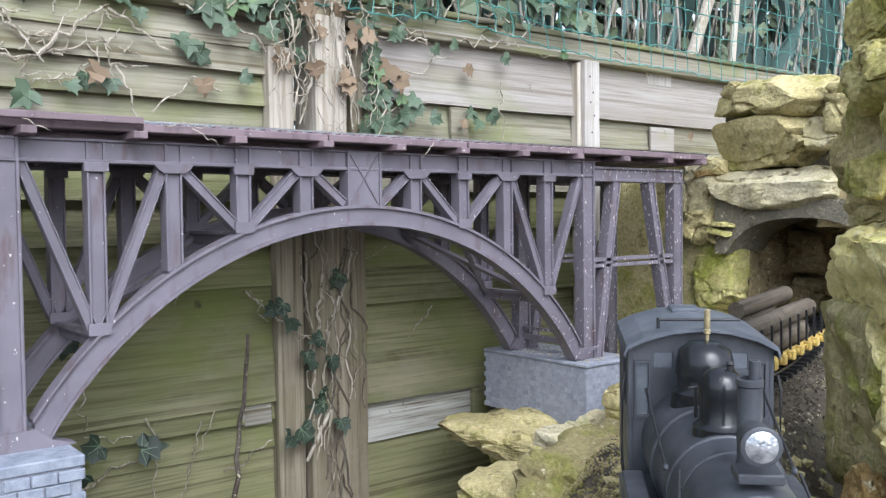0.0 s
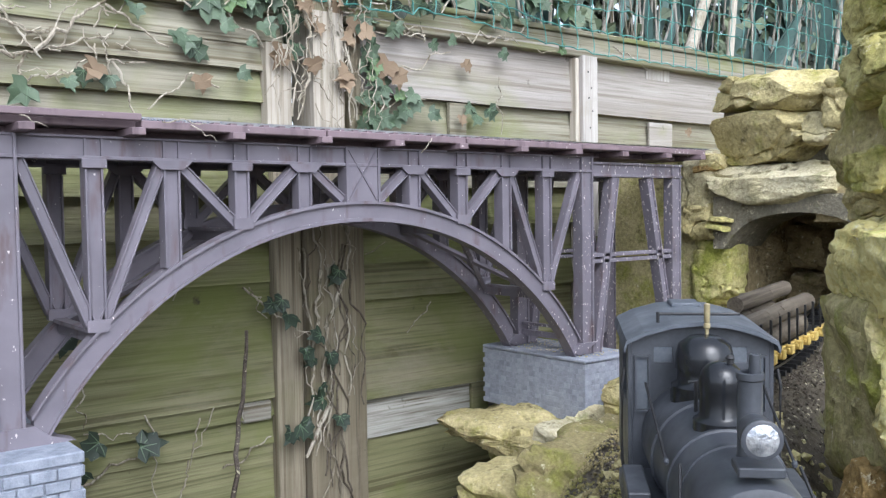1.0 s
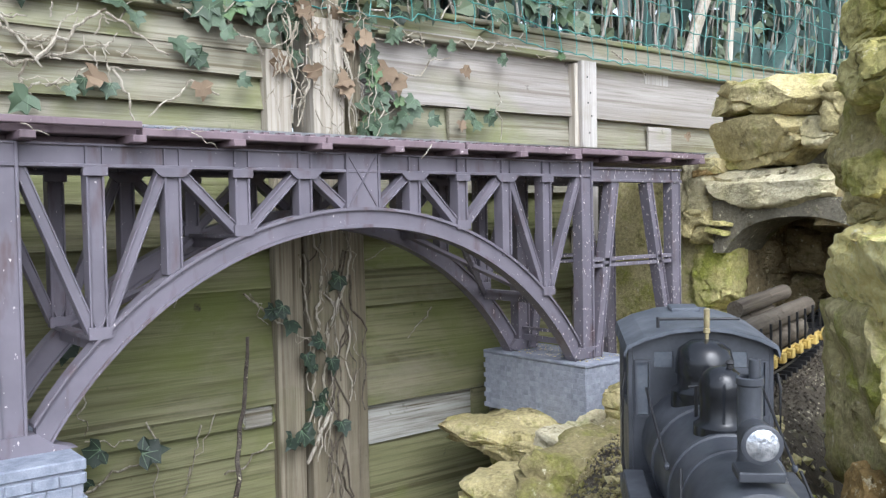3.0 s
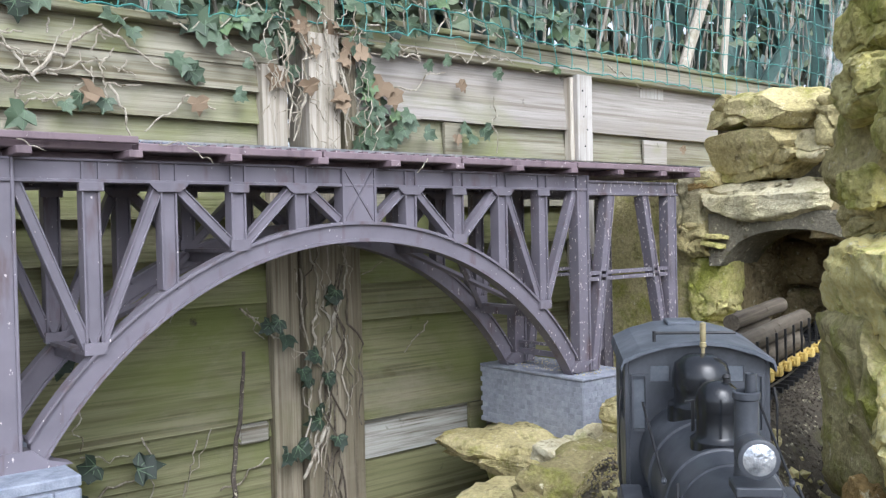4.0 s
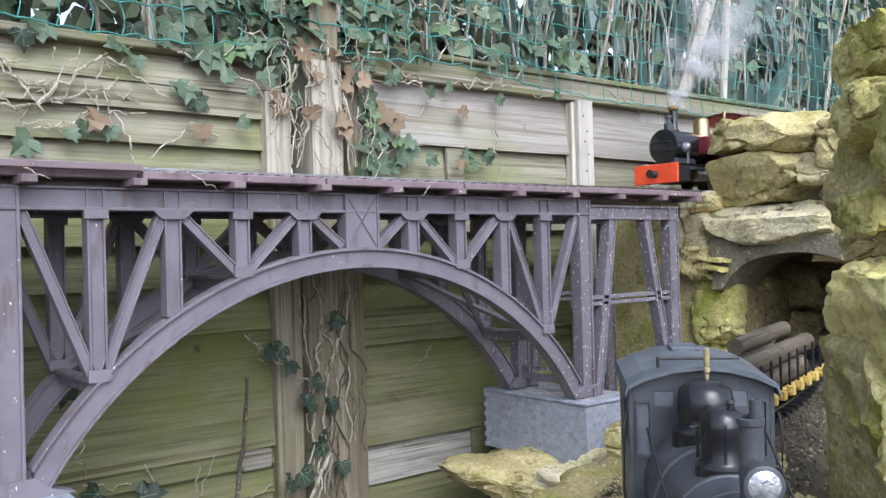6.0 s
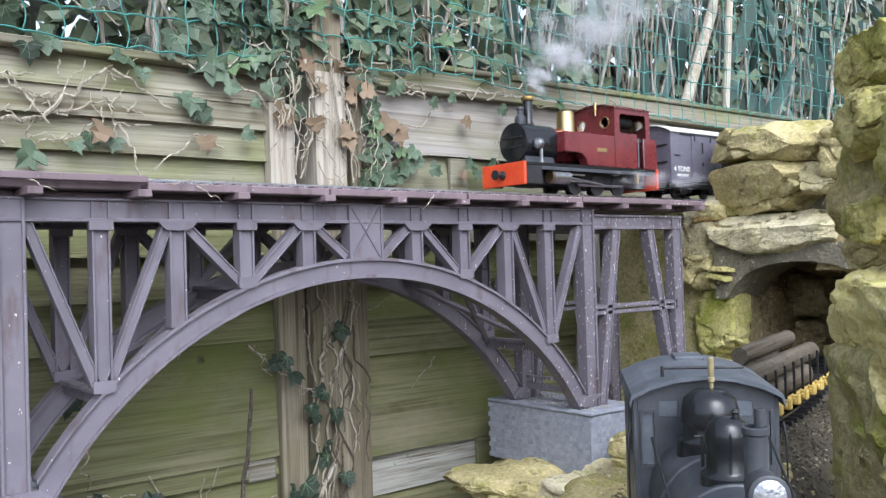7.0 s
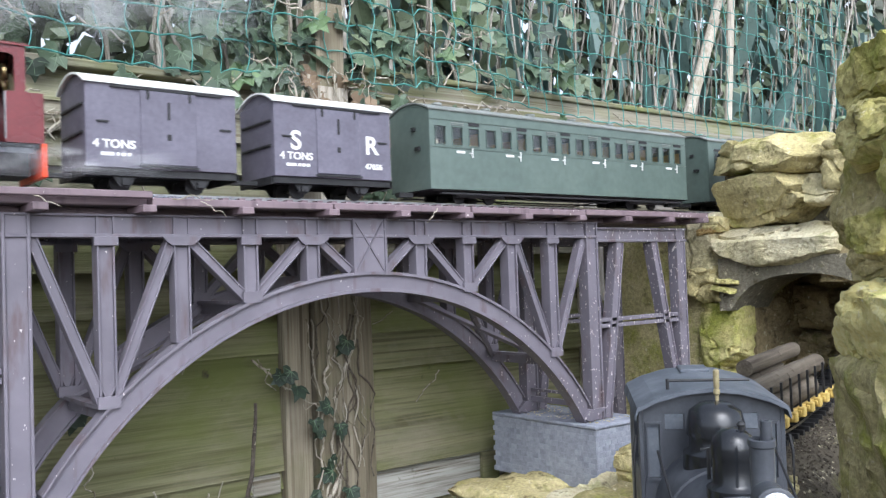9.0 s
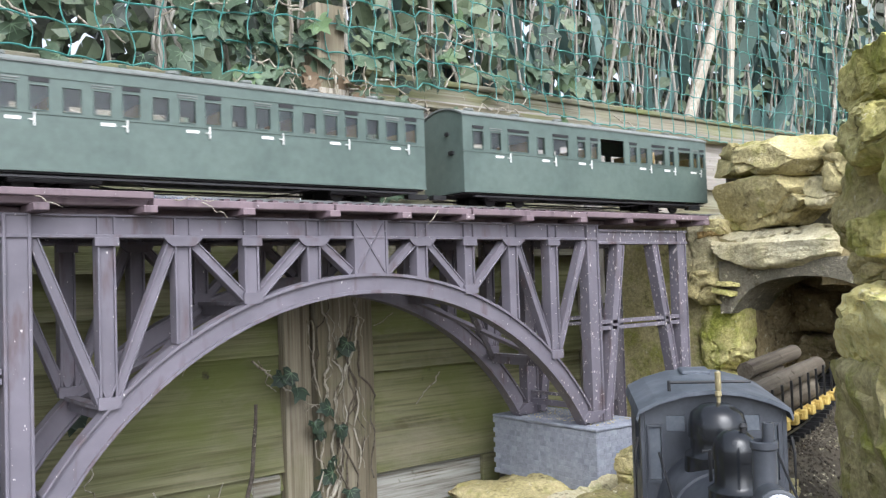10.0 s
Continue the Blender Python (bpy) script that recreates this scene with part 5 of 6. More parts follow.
    prof = [(-0.0565, 0.1455), (-0.0545, 0.1520), (-0.041, 0.1585), (-0.021, 0.1640), (0, 0.1660), (0.021, 0.1640), (0.041, 0.1585), (0.0545, 0.1520), (0.0565, 0.1455)]
    roof = part("cab_roof", prism(bmesh.new(), prof + [(y * 0.985, z - 0.003) for y, z in reversed(prof)], 0.200, 0.318, "x"), ROOF_SKYLIT, e, "black curved cab roof, coloured lighter for the sky's sheen")
    part("roof_bar", tube(tube(bmesh.new(), [(0.216, -0.03, 0.1695), (0.216, 0.03, 0.1695)], 0.0012, 6), [(0.216, 0.03, 0.163), (0.216, 0.03, 0.171)], 0.0014, 6), DARK, roof)
    part("roof_hatch", fresh(0.285, 0.312, -0.012, 0.012, 0.1645, 0.168, 0.001), ROOF_SKYLIT, roof)
    # unseen back, added up to the roof to keep the cab inside dark
    part("cab_back", fresh(0.303, 0.306, -0.0498, 0.0498, 0.040, 0.151), BLACK, e)
    part("cab_floor", fresh(0.2115, 0.303, -0.0498, 0.0498, 0.040, 0.046), DARK, e)
    part("coupling_bar", tube(bmesh.new(), [(-0.030, 0.035, 0.040), (-0.050, 0.060, 0.070)], 0.0016, 6), DARK, e)


build_black_engine()


def build_log_wagon():
    a = math.degrees(math.atan2(0.052, 0.20))
    w = thing("log_wagon", "yellow-framed model log wagon with black stakes", "model wagon", at=pose(0.9078, 0.6787, rail_z(0.9078, 0.6787), 0, 0, a) @ pose(0, 0, 0, 0, -1.7, 0))
    L = 0.46
    part("side_sill", fresh(0, L, -0.046, -0.040, 0.022, 0.034, 0.001), YELLOW, w, "yellow wagon side sill")
    part("side_sill", fresh(0, L, 0.040, 0.046, 0.022, 0.034, 0.001), YELLOW, w, "yellow wagon side sill")
    part("floor", fresh(0, L, -0.040, 0.040, 0.024, 0.030), DARK, w)
    n = 11
    for i in range(n):
        x = 0.018 + i * (L - 0.036) / (n - 1)
        for s in (-1, 1):
            po = part("stake_pocket", box(fresh(x - 0.006, x + 0.006, *sorted((s * 0.0463, s * 0.056)), 0.022, 0.036, 0.0015), x - 0.0085, x + 0.0085, *sorted((s * 0.0465, s * 0.052)), 0.026, 0.032, 0.001), YELLOW, w)
            part("stake", fresh(x - 0.0016, x + 0.0016, *sorted((s * 0.0475, s * 0.0505)), 0.0362, 0.082), DARK, po)
    for bx in (0.08, L - 0.08):
        bg = part("bogie", box(box(fresh(bx - 0.006, bx + 0.006, -0.032, 0.032, 0.010, 0.020), bx - 0.04, bx + 0.04, -0.036, -0.031, 0.006, 0.020, 0.001), bx - 0.04, bx + 0.04, 0.031, 0.036, 0.006, 0.020, 0.001), DARK, w)
        for dx in (-0.025, 0.025):
            for s in (-1, 1):
                wheel("wheel", bg, bx + dx, s * GAUGE, 0.011)
    mw = w.matrix_basis
    rng = random.Random(9)
    for i, (x0, x1, y, z, r) in enumerate(((0.0, 0.36, -0.026, 0.0465, 0.0165), (0.01, 0.30, 0.006, 0.0455, 0.0155), (0.02, 0.40, -0.028, 0.0765, 0.0140), (0.0, 0.30, 0.002, 0.0755, 0.0150), (-0.02, 0.34, 0.034, 0.0425, 0.0125), (0.13, 0.36, -0.006, 0.1010, 0.0115))):
        bm = bmesh.new()
        pts, k = [], 14
        rings = []
        for j in range(k + 1):
            x = x0 + (x1 - x0) * j / k
            rr = r * (1 + 0.06 * noise.noise(Vector((x * 30, i * 4.0, 0))))
            cy, cz = y + 0.002 * noise.noise(Vector((x * 9, i, 3))), z + 0.0015 * noise.noise(Vector((x * 9, i, 8)))
            rings.append([bm.verts.new((x, cy + rr * (1 + 0.05 * noise.noise(Vector((x * 40, q, i)))) * math.cos(q), cz + rr * math.sin(q))) for q in [2 * math.pi * h / 14 for h in range(14)]])
        for p, q in zip(rings, rings[1:]):
            for h in range(14):
                bm.faces.new((p[h], p[(h + 1) % 14], q[(h + 1) % 14], q[h]))
        bm.faces.new(rings[0][::-1])
        bm.faces.new(rings[-1])
        # knots and scars where side shoots were cut
        for h in range(4):
            kx, q = rng.uniform(x0 + 0.03, x1 - 0.03), rng.uniform(0.4, 2.9)
            cy, cz = y + r * 0.93 * math.cos(q), z + r * 0.93 * math.sin(q)
            lathe(bm, [(0.0045, -0.002), (0.0038, 0.001), (0.0022, 0.0022), (0.0004, 0.0024)], Matrix.Translation((kx, cy, cz)) @ pose(0, 0, 0, math.degrees(q) - 90, 0, 0), 8)
        lg = single("log", bm, BARK, "grey-brown twig log loaded on the wagon", "log", "logs on the wagon", smooth=True)
        lg.matrix_basis = mw.copy()


build_log_wagon()


def build_lower_track():
    t = thing("lower_track", "narrow model railway track on a grit bed", "model track")
    pts = [Vector((x, y, 0)) for x, y in TRACK]
    line = []
    for i in range(len(pts) - 1):
        p0, p1, p2, p3 = pts[max(i - 1, 0)], pts[i], pts[i + 1], pts[min(i + 2, len(pts) - 1)]
        for k in range(8):
            u = k / 8
            line.append(0.5 * ((2 * p1) + (p2 - p0) * u + (2 * p0 - 5 * p1 + 4 * p2 - p3) * u * u + (3 * p1 - p0 - 3 * p2 + p3) * u ** 3))
    for s in (-1, 1):
        side = []
        for i, p in enumerate(line):
            d = (line[min(i + 1, len(line) - 1)] - line[max(i - 1, 0)]).normalized()
            side.append(p + Vector((-d.y, d.x, 0)) * s * GAUGE + Vector((0, 0, rail_z(p.x, p.y) - 0.002)))
        part("rail", tube(bmesh.new(), side, 0.002, 4), STEEL, t)
    bm = bmesh.new()
    for i in range(0, len(line) - 1, 1):
        d = (line[i + 1] - line[i]).normalized()
        m = Matrix.Translation(line[i] + Vector((0, 0, rail_z(line[i].x, line[i].y) - 0.008))) @ pose(0, 0, 0, 0, 0, math.degrees(math.atan2(d.y, d.x)))
        box(bm, -0.004, 0.004, -0.038, 0.038, -0.003, 0.004, 0, m)
    tagged(part("sleeper", bm, DARK, t), kind="stuff")


build_lower_track()


# ---- ivy on the fence ----
def leaf_mesh(name, mat, vein, seed, veins=True):
    """A five-lobed leaf one unit long, folded along its midrib, with raised pale veins."""
    rng = random.Random(seed)
    half = [(0.0, 0.03), (0.16, -0.08), (0.36, -0.10), (0.62, 0.16), (0.44, 0.26), (0.38, 0.34), (0.44, 0.62), (0.24, 0.60), (0.14, 0.72)]
    pts = [(x * rng.uniform(0.9, 1.08), y + rng.uniform(-0.03, 0.03)) for x, y in half] + [(0.0, 1.0)] + [(-x * rng.uniform(0.9, 1.08), y + rng.uniform(-0.03, 0.03)) for x, y in reversed(half[1:])]
    curl = rng.uniform(0.1, 0.3)

    def lift(x, y):
        return abs(x) * 0.35 - curl * (y - 0.3) ** 2 - 0.25 * x * x + 0.05 * math.sin(x * 9 + y * 7 + seed)
    bm = bmesh.new()
    mid = [bm.verts.new((0, y, lift(0, y))) for y in (0.03, 0.35, 0.68, 1.0)]
    ring = [bm.verts.new((x, y, lift(x, y))) for x, y in pts[1:len(half)]]
    left = [bm.verts.new((x, y, lift(x, y))) for x, y in pts[len(half) + 1:]][::-1]
    for side in (ring, left):
        for i in range(len(side) - 1):
            m = mid[1] if i < 5 else mid[2]
            bm.faces.new((m, side[i], side[i + 1]) if side is ring else (m, side[i + 1], side[i]))
        bm.faces.new((mid[0], side[0], mid[1]) if side is ring else (mid[0], mid[1], side[0]))
        bm.faces.new((mid[1], side[5], mid[2]) if side is ring else (mid[1], mid[2], side[5]))
        bm.faces.new((mid[2], side[-1], mid[3]) if side is ring else (mid[2], mid[3], side[-1]))
    if veins:
        for tx, ty in ((0, 0.95), (0.56, 0.17), (-0.56, 0.17), (0.40, 0.58), (-0.40, 0.58)):
            n = Vector((-ty, tx, 0)).normalized() * 0.021
            v = []
            for k in (0.0, 0.5, 1.0):
                x, y = tx * k, 0.05 + (ty - 0.05) * k
                z = lift(x, y) + 0.012
                w = n * (1 - 0.75 * k)
                v.append((bm.verts.new((x + w.x, y + w.y, z)), bm.verts.new((x - w.x, y - w.y, z))))
            for a, b in zip(v, v[1:]):
                bm.faces.new((a[0], a[1], b[1], b[0])).material_index = 1
    return mesh_of(name, bm, [mat, vein], True)


LEAVES = [leaf_mesh("leaf", IVY, VEIN, k) for k in range(4)] + [leaf_mesh("leaf", IVY_LIGHT, VEIN, 9)]
OLD_LEAVES = [leaf_mesh("leaf", IVY_DARK, VEIN, 40 + k) for k in range(3)]
DEAD_LEAVES = [leaf_mesh("leaf", DEAD, DEAD, 20 + k, False) for k in range(3)]

LEAF_TOP = [(0.319, 0.636, 0.050), (0.584, 0.784, 0.066), (0.554, 0.735, 0.045), (0.566, 0.719, 0.045), (0.540, 0.743, 0.040), (0.477, 0.777, 0.035), (0.644, 0.688, 0.033), (0.398, 0.671, 0.036), (0.435, 0.665, 0.036), (0.373, 0.656, 0.030), (0.734, 0.791, 0.055), (0.690, 0.773, 0.045), (0.755, 0.745, 0.045), (0.663, 0.744, 0.025), (0.713, 0.825, 0.050), (0.659, 0.812, 0.045), (0.613, 0.760, 0.040), (0.598, 0.805, 0.060)]
LEAF_MID = [(0.881, 0.789, 0.050), (0.898, 0.756, 0.050), (0.917, 0.743, 0.050), (0.886, 0.724, 0.040), (0.929, 0.701, 0.045), (0.903, 0.673, 0.040), (0.896, 0.642, 0.040), (0.936, 0.686, 0.050), (1.009, 0.665, 0.045), (0.984, 0.646, 0.045), (1.038, 0.642, 0.040), (0.970, 0.632, 0.040), (1.190, 0.658, 0.045), (1.167, 0.645, 0.040), (1.155, 0.664, 0.035), (1.232, 0.781, 0.035), (0.890, 0.625, 0.045), (1.002, 0.677, 0.040), (1.051, 0.782, 0.030), (1.095, 0.793, 0.030), (1.423, 0.808, 0.030)]
LEAF_LOW = [(0.700, 0.307, 0.040), (0.712, 0.279, 0.050), (0.684, 0.302, 0.035), (0.744, 0.218, 0.042), (0.774, 0.239, 0.040), (0.792, 0.206, 0.040), (0.817, 0.349, 0.045), (0.781, 0.124, 0.045), (0.811, 0.091, 0.040), (0.730, 0.086, 0.050), (0.714, 0.079, 0.040), (0.397, 0.112, 0.050), (0.454, 0.093, 0.055), (0.353, 0.283, 0.055), (0.367, 0.078, 0.040), (0.760, 0.203, 0.030), (0.775, 0.151, 0.025)]
LEAF_DEAD = [(0.417, 0.678, 0.045), (0.724, 0.728, 0.055), (0.859, 0.787, 0.045), (0.873, 0.774, 0.040), (0.945, 0.729, 0.055), (0.958, 0.714, 0.050), (0.884, 0.806, 0.040), (1.133, 0.750, 0.035), (1.851, 0.650, 0.030), (0.771, 0.822, 0.050), (0.835, 0.815, 0.045), (0.916, 0.689, 0.040), (0.574, 0.674, 0.040), (1.124, 0.644, 0.030), (0.899, 0.658, 0.030), (0.770, 0.787, 0.040)]
STEM_TOP = [(0.273, 0.690, 0.330, 0.698, 0.0040), (0.330, 0.698, 0.433, 0.786, 0.0045), (0.326, 0.695, 0.436, 0.731, 0.0030), (0.300, 0.644, 0.319, 0.696, 0.0040), (0.433, 0.781, 0.530, 0.726, 0.0030), (0.441, 0.696, 0.472, 0.617, 0.0030), (0.565, 0.689, 0.494, 0.626, 0.0025), (0.283, 0.761, 0.340, 0.689, 0.0030), (0.565, 0.689, 0.613, 0.669, 0.0030), (0.350, 0.730, 0.275, 0.737, 0.0020), (0.366, 0.706, 0.392, 0.768, 0.0020), (0.628, 0.799, 0.698, 0.741, 0.0030), (0.698, 0.741, 0.742, 0.716, 0.0025), (0.947, 0.723, 1.105, 0.777, 0.0025), (1.235, 0.738, 1.239, 0.620, 0.0020), (0.881, 0.641, 1.040, 0.678, 0.0020), (1.221, 0.813, 1.423, 0.810, 0.0020), (1.595, 0.840, 1.719, 0.795, 0.0025), (0.961, 0.800, 1.042, 0.793, 0.0030)]
STEM_POST = [(0.758, 0.830, 0.772, 0.726, 0.0040), (0.772, 0.726, 0.743, 0.621, 0.0030), (0.730, 0.807, 0.734, 0.626, 0.0030), (0.812, 0.837, 0.825, 0.690, 0.0030), (0.843, 0.782, 0.852, 0.617, 0.0030), (0.766, 0.440, 0.784, 0.361, 0.0030), (0.784, 0.361, 0.769, 0.251, 0.0040), (0.769, 0.251, 0.751, 0.104, 0.0035), (0.843, 0.439, 0.837, 0.358, 0.0035), (0.837, 0.358, 0.795, 0.259, 0.0040), (0.795, 0.259, 0.777, 0.111, 0.0030), (0.634, 0.340, 0.696, 0.285, 0.0030), (0.748, 0.401, 0.765, 0.252, 0.0025), (0.836, 0.277, 0.837, 0.132, 0.0025), (0.795, 0.118, 0.746, 0.035, 0.0060), (0.696, 0.287, 0.773, 0.232, 0.0020), (0.746, 0.800, 0.719, 0.720, 0.0030), (0.831, 0.731, 0.864, 0.627, 0.0030)]
STEM_LOW = [(0.385, 0.208, 0.383, 0.138, 0.0020), (0.383, 0.131, 0.460, 0.120, 0.0016), (0.547, 0.061, 0.531, 0.002, 0.0025), (0.568, 0.127, 0.553, 0.074, 0.0020), (1.051, 0.283, 0.992, 0.227, 0.0018), (0.606, 0.036, 0.697, 0.075, 0.0025), (0.373, 0.051, 0.478, 0.081, 0.0030), (0.477, 0.146, 0.494, 0.009, 0.0020), (0.531, 0.355, 0.528, 0.323, 0.0015), (0.898, 0.383, 0.944, 0.405, 0.0012), (0.593, 0.142, 0.546, 0.042, 0.0015)]


def stem_bm(x0, z0, x1, z1, r, y, seed, wander=0.1):
    """A stem that wanders on its way between two ends."""
    a, b = Vector((x0, y, z0)), Vector((x1, y, z1))
    d = b - a
    side = Vector((-d.z, 0, d.x))
    pts = []
    for i in range(13):
        k = i / 12
        w = math.sin(math.pi * k) * wander * (noise.noise(Vector((k * 3, seed * 2.7, 0))) + 0.4 * noise.noise(Vector((k * 8, seed * 1.9, 5))))
        pts.append(a + d * k + side * w * 2 + Vector((0, -0.010 * abs(noise.noise(Vector((k * 2, seed, 9)))), 0)))
    return tube(bmesh.new(), pts, r * 0.75, 6, r * 0.5)


def build_ivy():
    rng = random.Random(31)
    ivy = thing("ivy", "climbing ivy with green leaves and dry pale stems on the fence", "ivy")

    def leaves(rows, y, meshes, tilt=28):
        for x, z, s in rows:
            o = new("leaf", rng.choice(meshes))
            o.parent = ivy
            o.matrix_basis = pose(x, y - rng.uniform(0.0, 0.014), z + s * 0.25, 90 + rng.uniform(-tilt, tilt * 0.5), rng.uniform(-tilt, tilt), 0) @ pose(0, 0, 0, 0, 0, 180 + rng.uniform(-70, 70)) @ Matrix.Diagonal((s * 0.82, s * 0.82, s * 0.82, 1))
    leaves(LEAF_TOP, 1.392, LEAVES[:4])
    leaves(LEAF_MID, 1.387, LEAVES)
    leaves(LEAF_LOW, 1.364, OLD_LEAVES, 45)
    leaves(LEAF_DEAD, 1.386, DEAD_LEAVES)
    # leaves spilling over the fence's head, thick by the post
    spill = []
    for k in range(110):
        x = rng.choice((rng.uniform(0.2, 0.8), rng.uniform(0.55, 1.0), rng.uniform(0.85, 1.5)))
        spill.append((x, rng.uniform(0.808, 0.95) - 0.02 * (x < 0.7) + (0.035 if x > 1.0 else 0), rng.uniform(0.026, 0.066)))
    leaves(spill, 1.398, LEAVES[:4] * 2 + OLD_LEAVES + LEAVES[4:], 62)
    leaves([(rng.uniform(0.75, 0.9), rng.uniform(0.68, 0.84), rng.uniform(0.025, 0.045)) for k in range(9)], 1.366, DEAD_LEAVES, 60)
    leaves([(rng.uniform(0.88, 0.97), rng.uniform(0.615, 0.815), rng.uniform(0.03, 0.045)) for k in range(14)], 1.385, LEAVES, 40)
    for i, (x0, z0, x1, z1, r) in enumerate(STEM_TOP):
        part("stem", stem_bm(x0, z0, x1, z1, r, 1.392, i), VINE, ivy)
    for i, (x0, z0, x1, z1, r) in enumerate(STEM_POST):
        part("stem", stem_bm(x0, z0, x1, z1, r, 1.366, 40 + i, 0.06), VINE, ivy)
        part("stem", stem_bm(x0 + rng.uniform(-0.02, 0.02), z0, x1 + rng.uniform(-0.02, 0.02), z1, r * 0.5, 1.364, 80 + i, 0.14), VINE, ivy)
    for i, (x0, z0, x1, z1, r) in enumerate(STEM_LOW):
        part("stem", stem_bm(x0, z0, x1, z1, r, 1.398, 120 + i, 0.12), VINE, ivy)
    # the wooden runners of old ivy, flat against the lower post
    for i in range(18):
        x, z = rng.uniform(0.775, 0.858), rng.uniform(-0.01, 0.51)
        part("runner", stem_bm(x, z, x + rng.uniform(-0.035, 0.03), z - rng.uniform(0.12, 0.3), rng.uniform(0.0014, 0.0032), 1.368, 300 + i, 0.1), BARK if i % 3 else VINE, ivy)
    for i in range(32):
        x, z = rng.uniform(0.24, 0.47), rng.uniform(0.655, 0.765)
        part("stem", stem_bm(x, z, x + rng.uniform(-0.07, 0.07), z + rng.uniform(-0.05, 0.07), rng.uniform(0.0013, 0.0026), 1.394, 160 + i, 0.11), VINE, ivy)
    for i in range(30):
        x, z = rng.uniform(0.70, 0.92), rng.uniform(0.635, 0.875)
        part("stem", stem_bm(x, z, x + rng.uniform(-0.03, 0.03), z - rng.uniform(0.04, 0.12), 0.0016, 1.366, 200 + i, 0.2), VINE, ivy)
    for i in range(34):
        x, z = rng.uniform(0.25, 1.4), rng.uniform(0.80, 0.97)
        part("stem", stem_bm(x, z, x + rng.uniform(-0.15, 0.15), z + rng.uniform(-0.04, 0.06), 0.0026, 1.388, 240 + i, 0.15), VINE, ivy)


build_ivy()

twig = single("twig", stem_bm(0.588, -0.074, 0.629, 0.271, 0.0062, 1.345, 7, 0.04), TWIG, "dark bare twig standing by the fence", "twig")


# ---- the green net above the fence ----
def build_net():
    net = thing("plastic_net", "sagging green plastic garden netting above the fence", "netting")
    pitch = 0.05

    def spot(x, z):
        u = Vector((x * 2.3, z * 2.3, 0))
        base = 0.811 + 0.022 * math.exp(-((x - 0.9) / 0.35) ** 2) + (0.012 if x > 1.0 else 0.0) - 0.018 * (x - 0.9) * (x > 0.9)
        sway = 0.012 * noise.noise(u * 1.3) + 0.006 * noise.noise(u * 5)
        return Vector((x + 0.011 * noise.noise(u * 2 + Vector((5, 1, 0))) + 0.005 * noise.noise(u * 7), 1.372 + 0.016 * noise.noise(u + Vector((0, 0, 4))), base + z + sway))
    for j in range(14):
        z = j * pitch
        part("strand", tube(bmesh.new(), [spot(-0.6 + 0.0125 * i, z + 0.004 * abs(math.sin(math.pi * 0.25 * i)) * (1 + noise.noise(Vector((i * 0.25, j * 1.7, 0))))) for i in range(265)], 0.0015, 4), NET, net)
    for i in range(66):
        x = -0.6 + i * pitch
        if 0.70 < x < 0.82 and i % 2:
            continue
        part("strand", tube(bmesh.new(), [spot(x, k * 0.0125) + Vector((0.004 * math.sin(math.pi * k * 0.25), 0, 0)) for k in range(54)], 0.00125, 4), NET, net)


build_net()


# ---- the hedge behind ----
def foliage(name, label, mat, count, area, size, seed, aspect=1.0, upright=0.0, gaps=(-0.55, 0.25)):
    """Many small folded leaves in one mesh."""
    rng = np.random.default_rng(seed)
    verts, faces = [], []
    shape = np.array([(0, 0, 0), (0.32, 0.3, 0.1), (0.36, 0.6, 0.08), (0, 1.0, -0.08), (-0.36, 0.6, 0.08), (-0.32, 0.3, 0.1), (0, 0.5, -0.03)])
    shape[:, 0] *= aspect
    (x0, x1), (y0, y1), (z0, z1) = area
    n = 0
    while n < count:
        p = np.array([rng.uniform(x0, x1), rng.uniform(y0, y1), rng.uniform(z0, z1)])
        if noise.noise(Vector(p) * 5.5 + Vector((seed, 0, 0))) < rng.uniform(*gaps):
            n += 0.2
            continue
        a = Euler((rng.uniform(0.6, 2.2), rng.normal(0, 0.7), rng.normal(0, 0.8))) if upright == 0 else Euler((1.57 + rng.normal(0, 0.25), rng.normal(0, upright), rng.normal(0, 0.7)))
        m = np.array(a.to_matrix())
        if upright == 0:
            t = rng.uniform(0, 6.28)
            m = m @ np.array([(math.cos(t), -math.sin(t), 0), (math.sin(t), math.cos(t), 0), (0, 0, 1)])
        s = size * rng.uniform(0.6, 1.3)
        k = len(verts)
        verts += [tuple(p + m @ (v * s)) for v in shape]
        faces += [(k + a1, k + b1, k + 6) for a1, b1 in ((0, 1), (1, 2), (2, 3), (3, 4), (4, 5), (5, 0))]
        n += 1
    me = bpy.data.meshes.new(name)
    me.from_pydata(verts, [], faces)
    me.materials.append(mat)
    return tagged(new(name, me), label, "hedge", kind="stuff")


# back layer: shade between the leaves is painted into their dark colour
foliage("hedge_back", "hedge leaves far behind the netting, coloured dark for the hedge's inner shade", HEDGE_SHADED, 19000, ((-2.5, 6.5), (2.0, 2.7), (0.2, 2.3)), 0.085, 1, gaps=(-0.8, 0.05))
foliage("hedge_leaves", "grey-green hedge leaves behind the netting", HEDGE_LEAF, 3600, ((-1.0, 1.35), (1.46, 1.75), (0.72, 1.5)), 0.055, 2, gaps=(-0.75, 0.1))
foliage("hedge_leaves", "grey-green hedge leaves behind the netting", HEDGE_LEAF, 1900, ((1.2, 4.0), (1.5, 2.0), (0.72, 1.6)), 0.045, 3)
foliage("strap_leaves", "long blue-green leaves behind the netting", STRAP, 300, ((0.9, 4.2), (1.55, 2.0), (0.6, 1.4)), 0.30, 4, 0.17, 0.25)


